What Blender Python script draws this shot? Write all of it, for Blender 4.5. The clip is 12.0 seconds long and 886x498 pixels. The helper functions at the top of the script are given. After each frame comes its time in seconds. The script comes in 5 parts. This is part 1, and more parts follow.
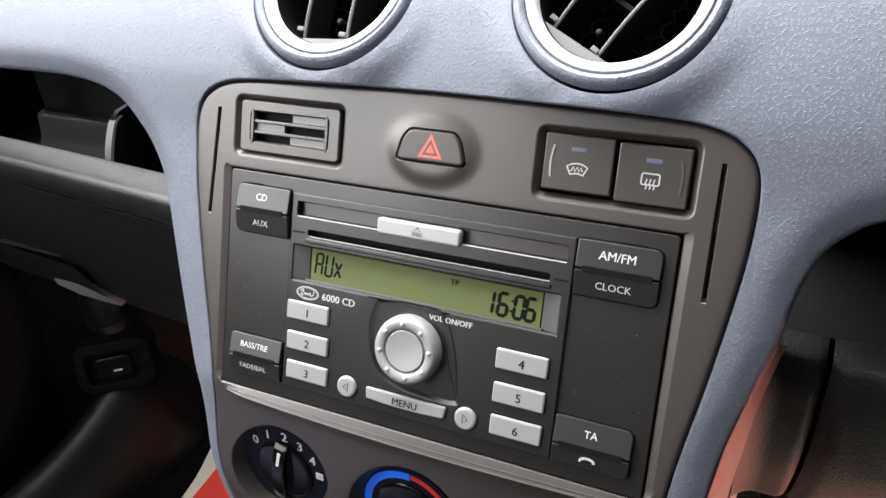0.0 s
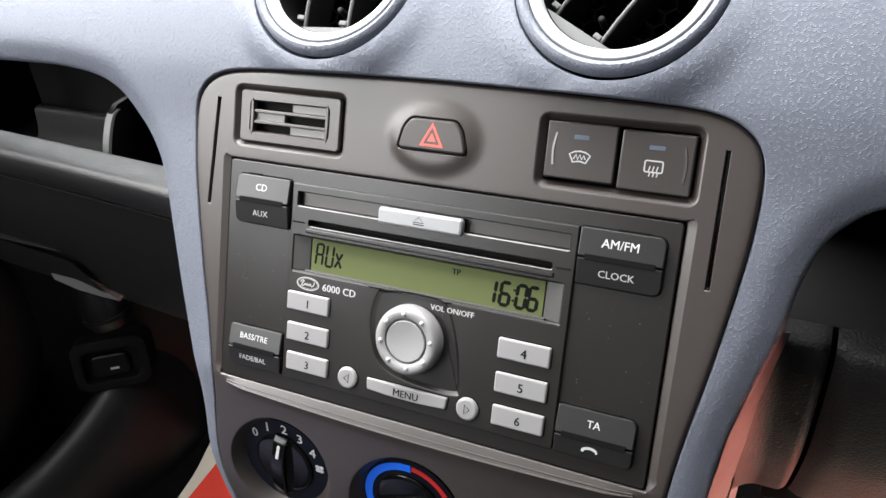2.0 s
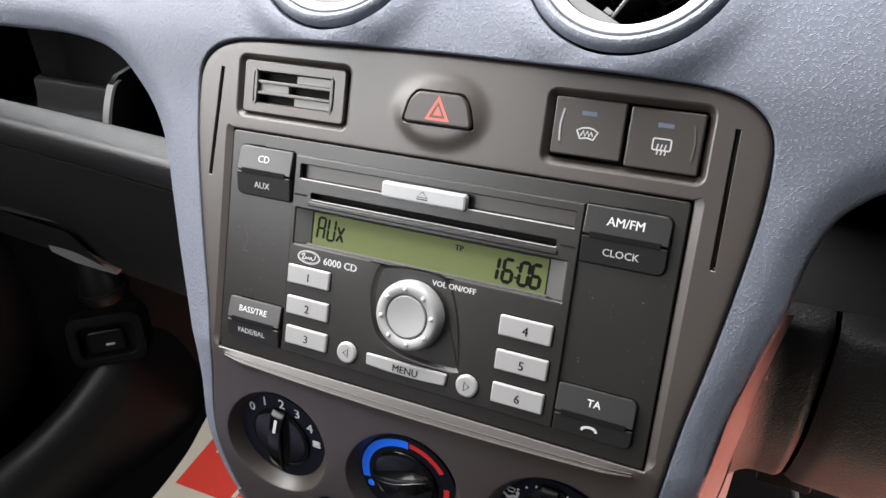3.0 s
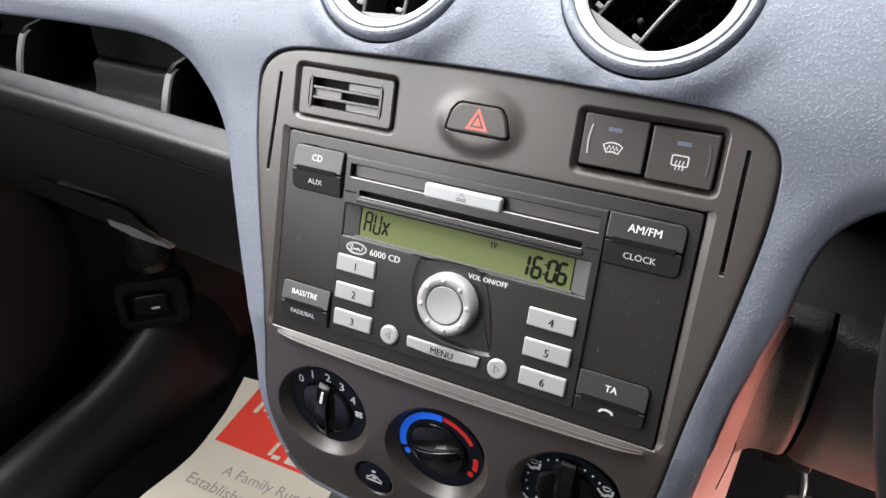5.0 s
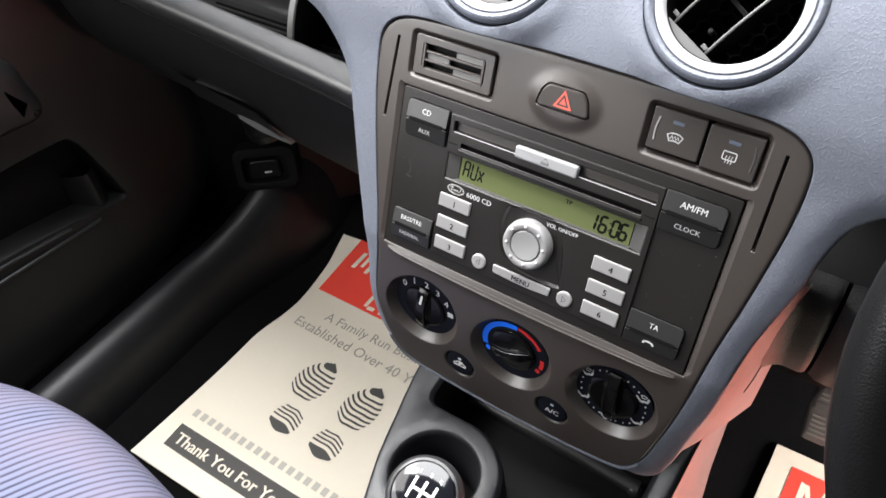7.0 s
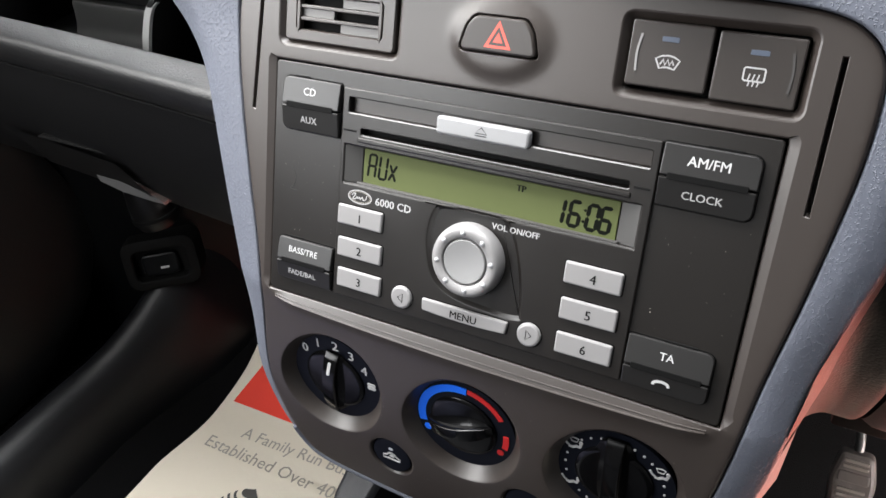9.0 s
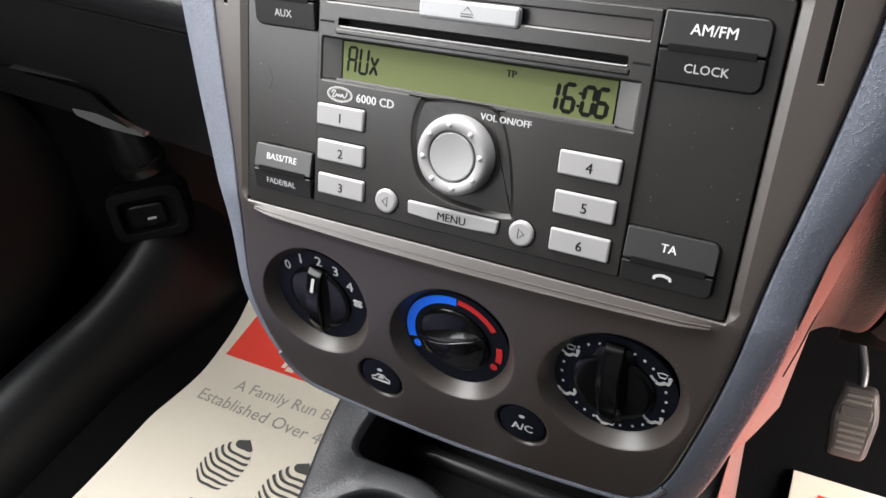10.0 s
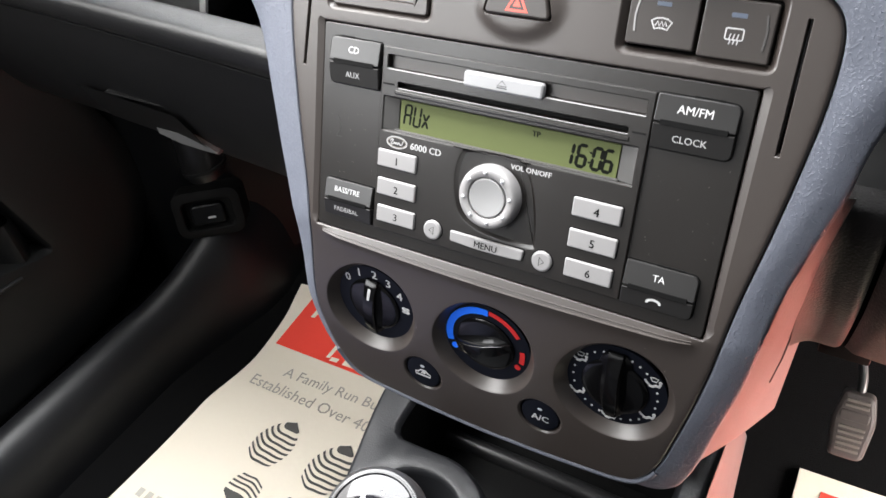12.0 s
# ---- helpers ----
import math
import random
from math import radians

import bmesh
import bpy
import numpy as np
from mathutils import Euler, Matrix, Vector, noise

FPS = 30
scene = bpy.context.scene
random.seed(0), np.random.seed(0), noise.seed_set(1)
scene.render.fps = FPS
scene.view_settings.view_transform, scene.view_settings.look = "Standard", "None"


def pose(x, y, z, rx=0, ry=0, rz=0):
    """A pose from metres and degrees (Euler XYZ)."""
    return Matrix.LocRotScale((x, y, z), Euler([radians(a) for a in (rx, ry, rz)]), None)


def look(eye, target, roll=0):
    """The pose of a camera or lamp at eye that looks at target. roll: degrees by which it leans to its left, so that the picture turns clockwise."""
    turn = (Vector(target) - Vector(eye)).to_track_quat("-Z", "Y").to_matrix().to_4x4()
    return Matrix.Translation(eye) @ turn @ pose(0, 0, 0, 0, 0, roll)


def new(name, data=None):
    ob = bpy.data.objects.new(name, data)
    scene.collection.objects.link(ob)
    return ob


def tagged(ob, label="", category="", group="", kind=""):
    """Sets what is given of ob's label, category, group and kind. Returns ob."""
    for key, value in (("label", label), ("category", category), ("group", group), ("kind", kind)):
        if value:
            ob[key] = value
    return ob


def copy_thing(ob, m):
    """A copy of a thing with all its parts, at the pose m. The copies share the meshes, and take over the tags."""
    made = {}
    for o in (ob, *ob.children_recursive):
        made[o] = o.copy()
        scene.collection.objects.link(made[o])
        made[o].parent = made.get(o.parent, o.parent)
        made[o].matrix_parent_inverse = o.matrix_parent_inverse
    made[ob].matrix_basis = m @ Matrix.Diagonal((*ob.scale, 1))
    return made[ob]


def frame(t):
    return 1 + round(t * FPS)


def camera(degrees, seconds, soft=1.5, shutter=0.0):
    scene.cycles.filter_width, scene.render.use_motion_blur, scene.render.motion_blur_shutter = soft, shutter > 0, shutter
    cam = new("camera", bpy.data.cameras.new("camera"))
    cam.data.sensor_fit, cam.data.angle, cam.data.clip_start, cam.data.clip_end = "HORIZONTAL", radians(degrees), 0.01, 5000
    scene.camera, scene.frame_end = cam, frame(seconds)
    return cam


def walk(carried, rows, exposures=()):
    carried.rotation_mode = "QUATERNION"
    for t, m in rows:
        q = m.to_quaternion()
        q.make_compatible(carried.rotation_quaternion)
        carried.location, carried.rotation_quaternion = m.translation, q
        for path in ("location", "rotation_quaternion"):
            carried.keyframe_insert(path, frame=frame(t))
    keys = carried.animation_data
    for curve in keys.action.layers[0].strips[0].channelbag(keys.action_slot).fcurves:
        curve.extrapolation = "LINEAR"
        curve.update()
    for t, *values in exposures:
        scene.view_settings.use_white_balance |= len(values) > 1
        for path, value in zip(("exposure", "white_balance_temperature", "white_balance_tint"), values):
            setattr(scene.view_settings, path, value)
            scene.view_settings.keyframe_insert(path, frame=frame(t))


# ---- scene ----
import itertools

cam = camera(59.42, 12.0, shutter=0.2)
# seconds, eye, target, roll
PATH = [
    (0.0, (0.1494, -0.2550, 0.8025), (-0.2470, 0.5033, 0.2849), -4.95),
    (0.5, (0.1455, -0.2586, 0.8003), (-0.2529, 0.4986, 0.2826), -5.14),
    (1.0, (0.1479, -0.2590, 0.8004), (-0.2532, 0.4986, 0.2855), -5.25),
    (1.5, (0.1479, -0.2577, 0.7972), (-0.2486, 0.5024, 0.2824), -4.90),
    (2.0, (0.1474, -0.2572, 0.7970), (-0.2450, 0.5039, 0.2807), -4.81),
    (2.5, (0.1484, -0.2575, 0.7965), (-0.2417, 0.5045, 0.2797), -4.32),
    (3.0, (0.1446, -0.2589, 0.7912), (-0.2410, 0.4960, 0.2607), -3.39),
    (3.2, (0.1463, -0.2584, 0.7902), (-0.2376, 0.4971, 0.2593), -3.37),
    (4.8, (0.1487, -0.2758, 0.8196), (-0.2512, 0.4410, 0.2484), -3.75),
    (5.0, (0.1514, -0.2816, 0.8253), (-0.2541, 0.4348, 0.2575), -3.38),
    (5.5, (0.1460, -0.2788, 0.8478), (-0.2310, 0.3486, 0.1665), -3.05),
    (6.0, (0.1566, -0.2944, 0.8998), (-0.2776, 0.2525, 0.1840), -7.07),
    (6.5, (0.1641, -0.3052, 0.9375), (-0.2665, 0.2076, 0.1948), -7.21),
    (7.0, (0.1676, -0.3045, 0.9316), (-0.2660, 0.2325, 0.2081), -6.19),
    (7.2, (0.1620, -0.2913, 0.9181), (-0.2764, 0.2923, 0.2345), -5.27),
    (8.8, (0.1233, -0.2374, 0.8009), (-0.2776, 0.4329, 0.1764), -6.06),
    (9.0, (0.1281, -0.2364, 0.7891), (-0.2888, 0.4290, 0.1699), -6.59),
    (9.5, (0.1289, -0.2367, 0.7703), (-0.2831, 0.4193, 0.1379), -7.03),
    (10.0, (0.1301, -0.2389, 0.7521), (-0.2745, 0.4058, 0.1035), -7.48),
    (10.5, (0.1331, -0.2405, 0.7393), (-0.2682, 0.3913, 0.0762), -8.01),
    (11.0, (0.1353, -0.2442, 0.7300), (-0.2637, 0.3790, 0.0574), -7.76),
    (11.5, (0.1443, -0.2608, 0.7634), (-0.2718, 0.3702, 0.1086), -7.64),
    (12.0, (0.1567, -0.2780, 0.8132), (-0.2842, 0.3381, 0.1605), -8.34),
]
EXPOSURES = [(0.0, -0.12), (3.2, -0.12), (5.0, 0.04), (7.0, -0.14), (9.0, -0.10), (10.0, 0.0), (11.0, -0.02), (12.0, 0.16)]
walk(cam, [(t, look(eye, target, roll)) for t, eye, target, roll in PATH], EXPOSURES)

# ---- world, lamps and exposure ----
world = bpy.data.worlds.new("daylight")
scene.world = world
world.use_nodes = True
wn = world.node_tree
sky = wn.nodes.new("ShaderNodeTexSky")
sky.sky_type, sky.sun_disc, sky.sun_elevation, sky.sun_rotation = "NISHITA", False, radians(56), radians(285)
wn.nodes["Background"].inputs["Strength"].default_value = 0.04
wn.links.new(sky.outputs[0], wn.nodes["Background"].inputs["Color"])
sun = new("sun", bpy.data.lights.new("sun", "SUN"))
sun.data.energy, sun.data.angle, sun.data.color = 0.8, radians(12), (1.0, 0.97, 0.92)
sun.matrix_world = look((-0.9, 0.35, 2.0), (0, 0.1, 0.6))


def area_light(name, eye, target, sx, sy, watts, color, spread=180):
    """An area lamp for the sky's light at a window; also used for added fills."""
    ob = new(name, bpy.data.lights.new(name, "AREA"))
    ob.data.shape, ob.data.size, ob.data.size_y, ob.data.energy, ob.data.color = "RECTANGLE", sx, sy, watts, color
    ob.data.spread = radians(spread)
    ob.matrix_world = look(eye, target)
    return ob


area_light("windscreen_light", (-0.33, 0.20, 1.17), (-0.28, -0.10, 0.60), 1.06, 0.66, 58.0, (0.98, 0.99, 1.0))
area_light("passenger_window_light", (-0.71, -0.15, 1.13), (-0.15, 0.0, 0.35), 0.80, 0.48, 13.0, (1.0, 0.98, 0.95))
# Low lamp before the solid driver-side wall, added to brighten mat and pedals.
area_light("driver_floor_fill", (0.725, 0.19, 0.16), (0.28, 0.22, 0.0), 0.35, 0.28, 6.2, (1.0, 0.92, 0.88), 100)
# Red lamp added for reddish bounce; no red surface is built for it.
area_light("red_side_fill", (0.70, 0.21, 0.08), (0.16, 0.11, 0.34), 0.26, 0.14, 1.25, (1.0, 0.32, 0.25), 50)
area_light("rear_window_light", (-0.15, -1.42, 1.19), (0.0, 0.0, 0.75), 1.0, 0.28, 1.5, (0.98, 0.99, 1.0))
area_light("rear_side_window_light", (-0.73, -0.72, 1.01), (-0.06, 0.0, 0.64), 0.80, 0.40, 11.0, (0.98, 0.99, 1.0))

# ---- materials ----


def material(name, color, rough=0.5, metal=0.0, vary=0.12, grain=400.0, bump=0.15, stain=14.0, spec=0.5, coat=0.0, dist=0.0004):
    """A surface with two scales of colour variation, uneven gloss and fine relief."""
    m = bpy.data.materials.new(name)
    m.use_nodes = True
    t = m.node_tree
    b = t.nodes["Principled BSDF"]
    co = t.nodes.new("ShaderNodeTexCoord")
    fine, wide = t.nodes.new("ShaderNodeTexNoise"), t.nodes.new("ShaderNodeTexNoise")
    fine.inputs["Scale"].default_value, wide.inputs["Scale"].default_value = grain, stain
    fine.inputs["Detail"].default_value, wide.inputs["Detail"].default_value = 3, 4
    for n in (fine, wide):
        t.links.new(co.outputs["Object"], n.inputs["Vector"])
    add = t.nodes.new("ShaderNodeMath")
    add.operation = "MULTIPLY_ADD"
    add.inputs[1].default_value = 0.5
    t.links.new(wide.outputs[0], add.inputs[0])
    half = t.nodes.new("ShaderNodeMath")
    half.operation = "MULTIPLY"
    half.inputs[1].default_value = 0.5
    t.links.new(fine.outputs[0], half.inputs[0])
    t.links.new(half.outputs[0], add.inputs[2])
    mix = t.nodes.new("ShaderNodeMix")
    mix.data_type = "RGBA"
    mix.inputs[6].default_value = (*[c * (1 - vary) for c in color], 1)
    mix.inputs[7].default_value = (*[min(1, c * (1 + vary)) for c in color], 1)
    t.links.new(add.outputs[0], mix.inputs[0])
    t.links.new(mix.outputs[2], b.inputs["Base Color"])
    mr = t.nodes.new("ShaderNodeMapRange")
    mr.inputs[3].default_value, mr.inputs[4].default_value = max(0.02, rough - 0.07), min(1, rough + 0.07)
    t.links.new(wide.outputs[0], mr.inputs[0])
    t.links.new(mr.outputs[0], b.inputs["Roughness"])
    b.inputs["Metallic"].default_value = metal
    b.inputs["Specular IOR Level"].default_value = spec
    b.inputs["Coat Weight"].default_value = coat
    b.inputs["Coat Roughness"].default_value = 0.05
    if bump:
        bp = t.nodes.new("ShaderNodeBump")
        bp.inputs["Strength"].default_value, bp.inputs["Distance"].default_value = bump, dist
        t.links.new(fine.outputs[0], bp.inputs["Height"])
        t.links.new(bp.outputs[0], b.inputs["Normal"])
    return m


def curl_grain(m, cell, strength, distance=0.0006):
    """Embossed dash grain: crowded small crescents, each half a ring round a dimple."""
    t = m.node_tree
    b = t.nodes["Principled BSDF"]
    co = t.nodes.new("ShaderNodeTexCoord")
    wob = t.nodes.new("ShaderNodeTexNoise")
    wob.inputs["Scale"].default_value = 0.9 / cell
    t.links.new(co.outputs["Object"], wob.inputs["Vector"])
    warp = t.nodes.new("ShaderNodeVectorMath")
    warp.operation = "MULTIPLY_ADD"
    warp.inputs[1].default_value = (0.3 * cell,) * 3
    t.links.new(wob.outputs["Color"], warp.inputs[0])
    t.links.new(co.outputs["Object"], warp.inputs[2])
    v = t.nodes.new("ShaderNodeTexVoronoi")
    v.voronoi_dimensions = "2D"
    v.inputs["Scale"].default_value, v.inputs["Randomness"].default_value = 1 / cell, 0.6
    t.links.new(warp.outputs[0], v.inputs["Vector"])
    ring = t.nodes.new("ShaderNodeValToRGB")
    e = ring.color_ramp.elements
    e[0].position, e[0].color = 0.12, (0.1, 0.1, 0.1, 1)
    e[1].position, e[1].color = 0.26, (1, 1, 1, 1)
    last = ring.color_ramp.elements.new(0.39)
    last.color = (0, 0, 0, 1)
    t.links.new(v.outputs["Distance"], ring.inputs[0])
    away = t.nodes.new("ShaderNodeVectorMath")
    away.operation = "SUBTRACT"
    t.links.new(warp.outputs[0], away.inputs[0])
    t.links.new(v.outputs["Position"], away.inputs[1])
    axis = t.nodes.new("ShaderNodeVectorMath")
    axis.operation = "DOT_PRODUCT"
    turned = t.nodes.new("ShaderNodeVectorMath")
    turned.operation = "MULTIPLY_ADD"
    turned.inputs[1].default_value, turned.inputs[2].default_value = (2.4, 2.4, 0), (-0.8, -1.2, 0)
    t.links.new(v.outputs["Color"], turned.inputs[0])
    t.links.new(away.outputs[0], axis.inputs[0])
    t.links.new(turned.outputs[0], axis.inputs[1])
    gap = t.nodes.new("ShaderNodeMapRange")
    gap.inputs[1].default_value, gap.inputs[2].default_value, gap.inputs[3].default_value = -0.22 * cell, 0.12 * cell, 0.12
    t.links.new(axis.outputs["Value"], gap.inputs[0])
    mul = t.nodes.new("ShaderNodeMath")
    mul.operation = "MULTIPLY"
    t.links.new(ring.outputs[0], mul.inputs[0])
    t.links.new(gap.outputs[0], mul.inputs[1])
    bp = t.nodes.new("ShaderNodeBump")
    bp.inputs["Strength"].default_value, bp.inputs["Distance"].default_value = strength, distance
    t.links.new(mul.outputs[0], bp.inputs["Height"])
    t.links.new(bp.outputs[0], b.inputs["Normal"])
    return m


def leather_grain(m, cell, strength, distance=0.0006):
    """Embossed leather grain: small uneven pebbles."""
    t = m.node_tree
    b = t.nodes["Principled BSDF"]
    co = t.nodes.new("ShaderNodeTexCoord")
    n = t.nodes.new("ShaderNodeTexNoise")
    n.inputs["Scale"].default_value = 0.7 / cell
    t.links.new(co.outputs["Object"], n.inputs["Vector"])
    warp = t.nodes.new("ShaderNodeMix")
    warp.data_type = "RGBA"
    warp.inputs[0].default_value = 0.6 * cell
    t.links.new(co.outputs["Object"], warp.inputs[6])
    t.links.new(n.outputs[1], warp.inputs[7])
    v = t.nodes.new("ShaderNodeTexVoronoi")
    v.inputs["Scale"].default_value = 1 / cell
    t.links.new(warp.outputs[2], v.inputs["Vector"])
    bp = t.nodes.new("ShaderNodeBump")
    bp.inputs["Strength"].default_value, bp.inputs["Distance"].default_value = strength, distance
    bp.invert = True
    t.links.new(v.outputs["Distance"], bp.inputs["Height"])
    t.links.new(bp.outputs[0], b.inputs["Normal"])
    return m


BLUE = curl_grain(material("blue_grey_dash_plastic", (0.118, 0.128, 0.158), 0.52, vary=0.08, bump=0, spec=0.42), 0.0018, 0.55)
SWITCH = material("dark_taupe_switch", (0.034, 0.0285, 0.0255), 0.36, vary=0.06, grain=1600, bump=0.04, dist=0.0002)
TAUPE = material("taupe_satin_plastic", (0.0355, 0.0278, 0.0240), 0.40, vary=0.06, grain=1500, bump=0.05, dist=0.0002, spec=0.78)
CHARCOAL = material("charcoal_plastic", (0.0085, 0.0069, 0.0058), 0.34, vary=0.12, grain=2600, bump=0.16, dist=0.0002, spec=0.64)
KEY_GREY = material("dark_key_plastic", (0.0130, 0.0124, 0.0120), 0.35, vary=0.08, grain=1800, bump=0.04, dist=0.0002)
BEZEL = material("grey_bezel_plastic", (0.060, 0.058, 0.056), 0.36, vary=0.06, grain=1500, bump=0.04, dist=0.0002)
SILVER = material("silver_painted_plastic", (0.275, 0.268, 0.267), 0.46, metal=0.2, vary=0.05, grain=2500, bump=0.03, dist=0.0001)
SATIN = material("satin_metal_paint", (0.46, 0.46, 0.475), 0.42, metal=0.3, vary=0.04, grain=2500, bump=0.03, dist=0.0001)
EJECT = material("bright_silver_key_paint", (0.30, 0.30, 0.305), 0.46, metal=0.2, vary=0.04, grain=2500, bump=0.03, dist=0.0001)
GLOSS = material("gloss_black_plastic", (0.0030, 0.0030, 0.0033), 0.15, vary=0.2, grain=900, bump=0.01, spec=0.32)
DISC = material("midnight_dial_plastic", (0.0045, 0.0055, 0.0095), 0.50, vary=0.15, grain=1500, bump=0.05, dist=0.0001, spec=0.12)
BLACK = material("black_moulded_plastic", (0.006, 0.006, 0.0062), 0.50, vary=0.15, grain=1200, bump=0.12, dist=0.0003, spec=0.15)
KNEE = leather_grain(material("dark_grey_knee_plastic", (0.0095, 0.0085, 0.0084), 0.50, vary=0.08, bump=0, spec=0.2), 0.0014, 0.35)
LIP = material("grey_black_lip_plastic", (0.0065, 0.0065, 0.0067), 0.44, vary=0.10, grain=750, bump=0.55, stain=70, spec=0.7, dist=0.0006)
TRIM = leather_grain(material("dark_grey_trim_plastic", (0.058, 0.054, 0.054), 0.50, vary=0.08, bump=0), 0.0016, 0.25)
CONSOLE = leather_grain(material("graphite_console_plastic", (0.0135, 0.0140, 0.0160), 0.42, vary=0.08, bump=0), 0.0009, 0.22)
BLADE = material("satin_black_plastic", (0.006, 0.006, 0.0063), 0.36, vary=0.15, grain=900, bump=0.04, spec=0.3)
DOME = material("clear_capped_black", (0.006, 0.006, 0.008), 0.10, vary=0.1, grain=400, bump=0, spec=0.4)
SATIN_BLACK = material("satin_dark_grey_plastic", (0.020, 0.020, 0.021), 0.34, vary=0.12, grain=900, bump=0.05)
SILL = material("matt_black_sill_plastic", (0.0065, 0.0068, 0.0080), 0.47, vary=0.12, grain=700, bump=0.06, spec=0.4)
# Near-zero blacks: the shade of ducts, recesses and gaps is put into the colour.
VOID = material("deep_shade_black", (0.0015, 0.0015, 0.0015), 0.8, vary=0.2, bump=0, spec=0.04)
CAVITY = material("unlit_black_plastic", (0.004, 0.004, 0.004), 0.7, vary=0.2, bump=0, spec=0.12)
CARPET = material("black_carpet", (0.0032, 0.0032, 0.0035), 0.95, vary=0.5, grain=900, bump=0.9, dist=0.003, spec=0.1)
PAPER = material("cream_mat_paper", (0.78, 0.712, 0.596), 0.75, vary=0.03, grain=500, bump=0.12, stain=9, spec=0.2)
RED_INK = material("red_print", (0.88, 0.075, 0.052), 0.7, vary=0.05, grain=500, bump=0.05, spec=0.2)
DARK_INK = material("dark_grey_print", (0.085, 0.082, 0.078), 0.75, vary=0.08, grain=500, bump=0.05, spec=0.2)
SOFT_INK = material("mid_grey_print", (0.40, 0.375, 0.33), 0.75, vary=0.08, grain=500, bump=0.05, spec=0.2)
PALE_INK = material("pale_grey_print", (0.47, 0.445, 0.39), 0.75, vary=0.08, grain=500, bump=0.05, spec=0.2)
WHITE = material("white_print", (0.46, 0.46, 0.46), 0.5, vary=0.03, bump=0)
KEY_INK = material("black_key_print", (0.008, 0.008, 0.008), 0.6, vary=0.1, bump=0, spec=0.1)
HAZARD = material("red_hazard_print", (0.75, 0.10, 0.07), 0.5, vary=0.05, bump=0)
COOL = material("blue_arc_print", (0.005, 0.16, 0.95), 0.5, vary=0.03, bump=0)
WARM = material("red_arc_print", (0.50, 0.015, 0.015), 0.5, vary=0.05, bump=0)
LAMP = material("unlit_clear_lens", (0.50, 0.52, 0.55), 0.3, vary=0.05, bump=0)
LED = material("unlit_blue_lens", (0.085, 0.105, 0.145), 0.3, vary=0.05, bump=0)
LCD = material("olive_display_glass", (0.104, 0.122, 0.048), 0.55, vary=0.05, grain=60, bump=0, spec=0.15)
SEGMENT = material("display_segment", (0.004, 0.005, 0.003), 0.6, vary=0.1, bump=0, spec=0.1)
RUBBER = material("worn_pedal_rubber", (0.080, 0.070, 0.066), 0.40, vary=0.25, grain=350, bump=0.3)
WORN = material("polished_pedal_rib", (0.165, 0.148, 0.132), 0.40, vary=0.2, grain=300, bump=0.2)
STOP = material("grey_stop_plastic", (0.085, 0.085, 0.083), 0.6, vary=0.06, grain=900, bump=0.05)
SHELF = material("satin_black_shelf_plastic", (0.0125, 0.0125, 0.0125), 0.45, vary=0.15, grain=900, bump=0.05, spec=0.4)
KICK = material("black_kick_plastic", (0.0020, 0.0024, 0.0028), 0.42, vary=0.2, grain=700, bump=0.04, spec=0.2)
STEEL = material("dark_steel", (0.10, 0.10, 0.10), 0.45, metal=0.7, vary=0.2, grain=300, bump=0.1)
WHEEL = leather_grain(material("black_wheel_leather", (0.005, 0.005, 0.0053), 0.36, vary=0.1, bump=0, spec=0.22), 0.0010, 0.18)
DOOR = material("dark_grey_door_plastic", (0.0070, 0.0073, 0.0074), 0.52, vary=0.12, grain=1200, bump=0.12, dist=0.0003, spec=0.3)
LINING = material("grey_cabin_lining", (0.10, 0.10, 0.10), 0.9, vary=0.06, grain=300, bump=0.2)
LEDGE = material("grey_shelf_plastic", (0.26, 0.26, 0.255), 0.40, vary=0.06, grain=800, bump=0.06)


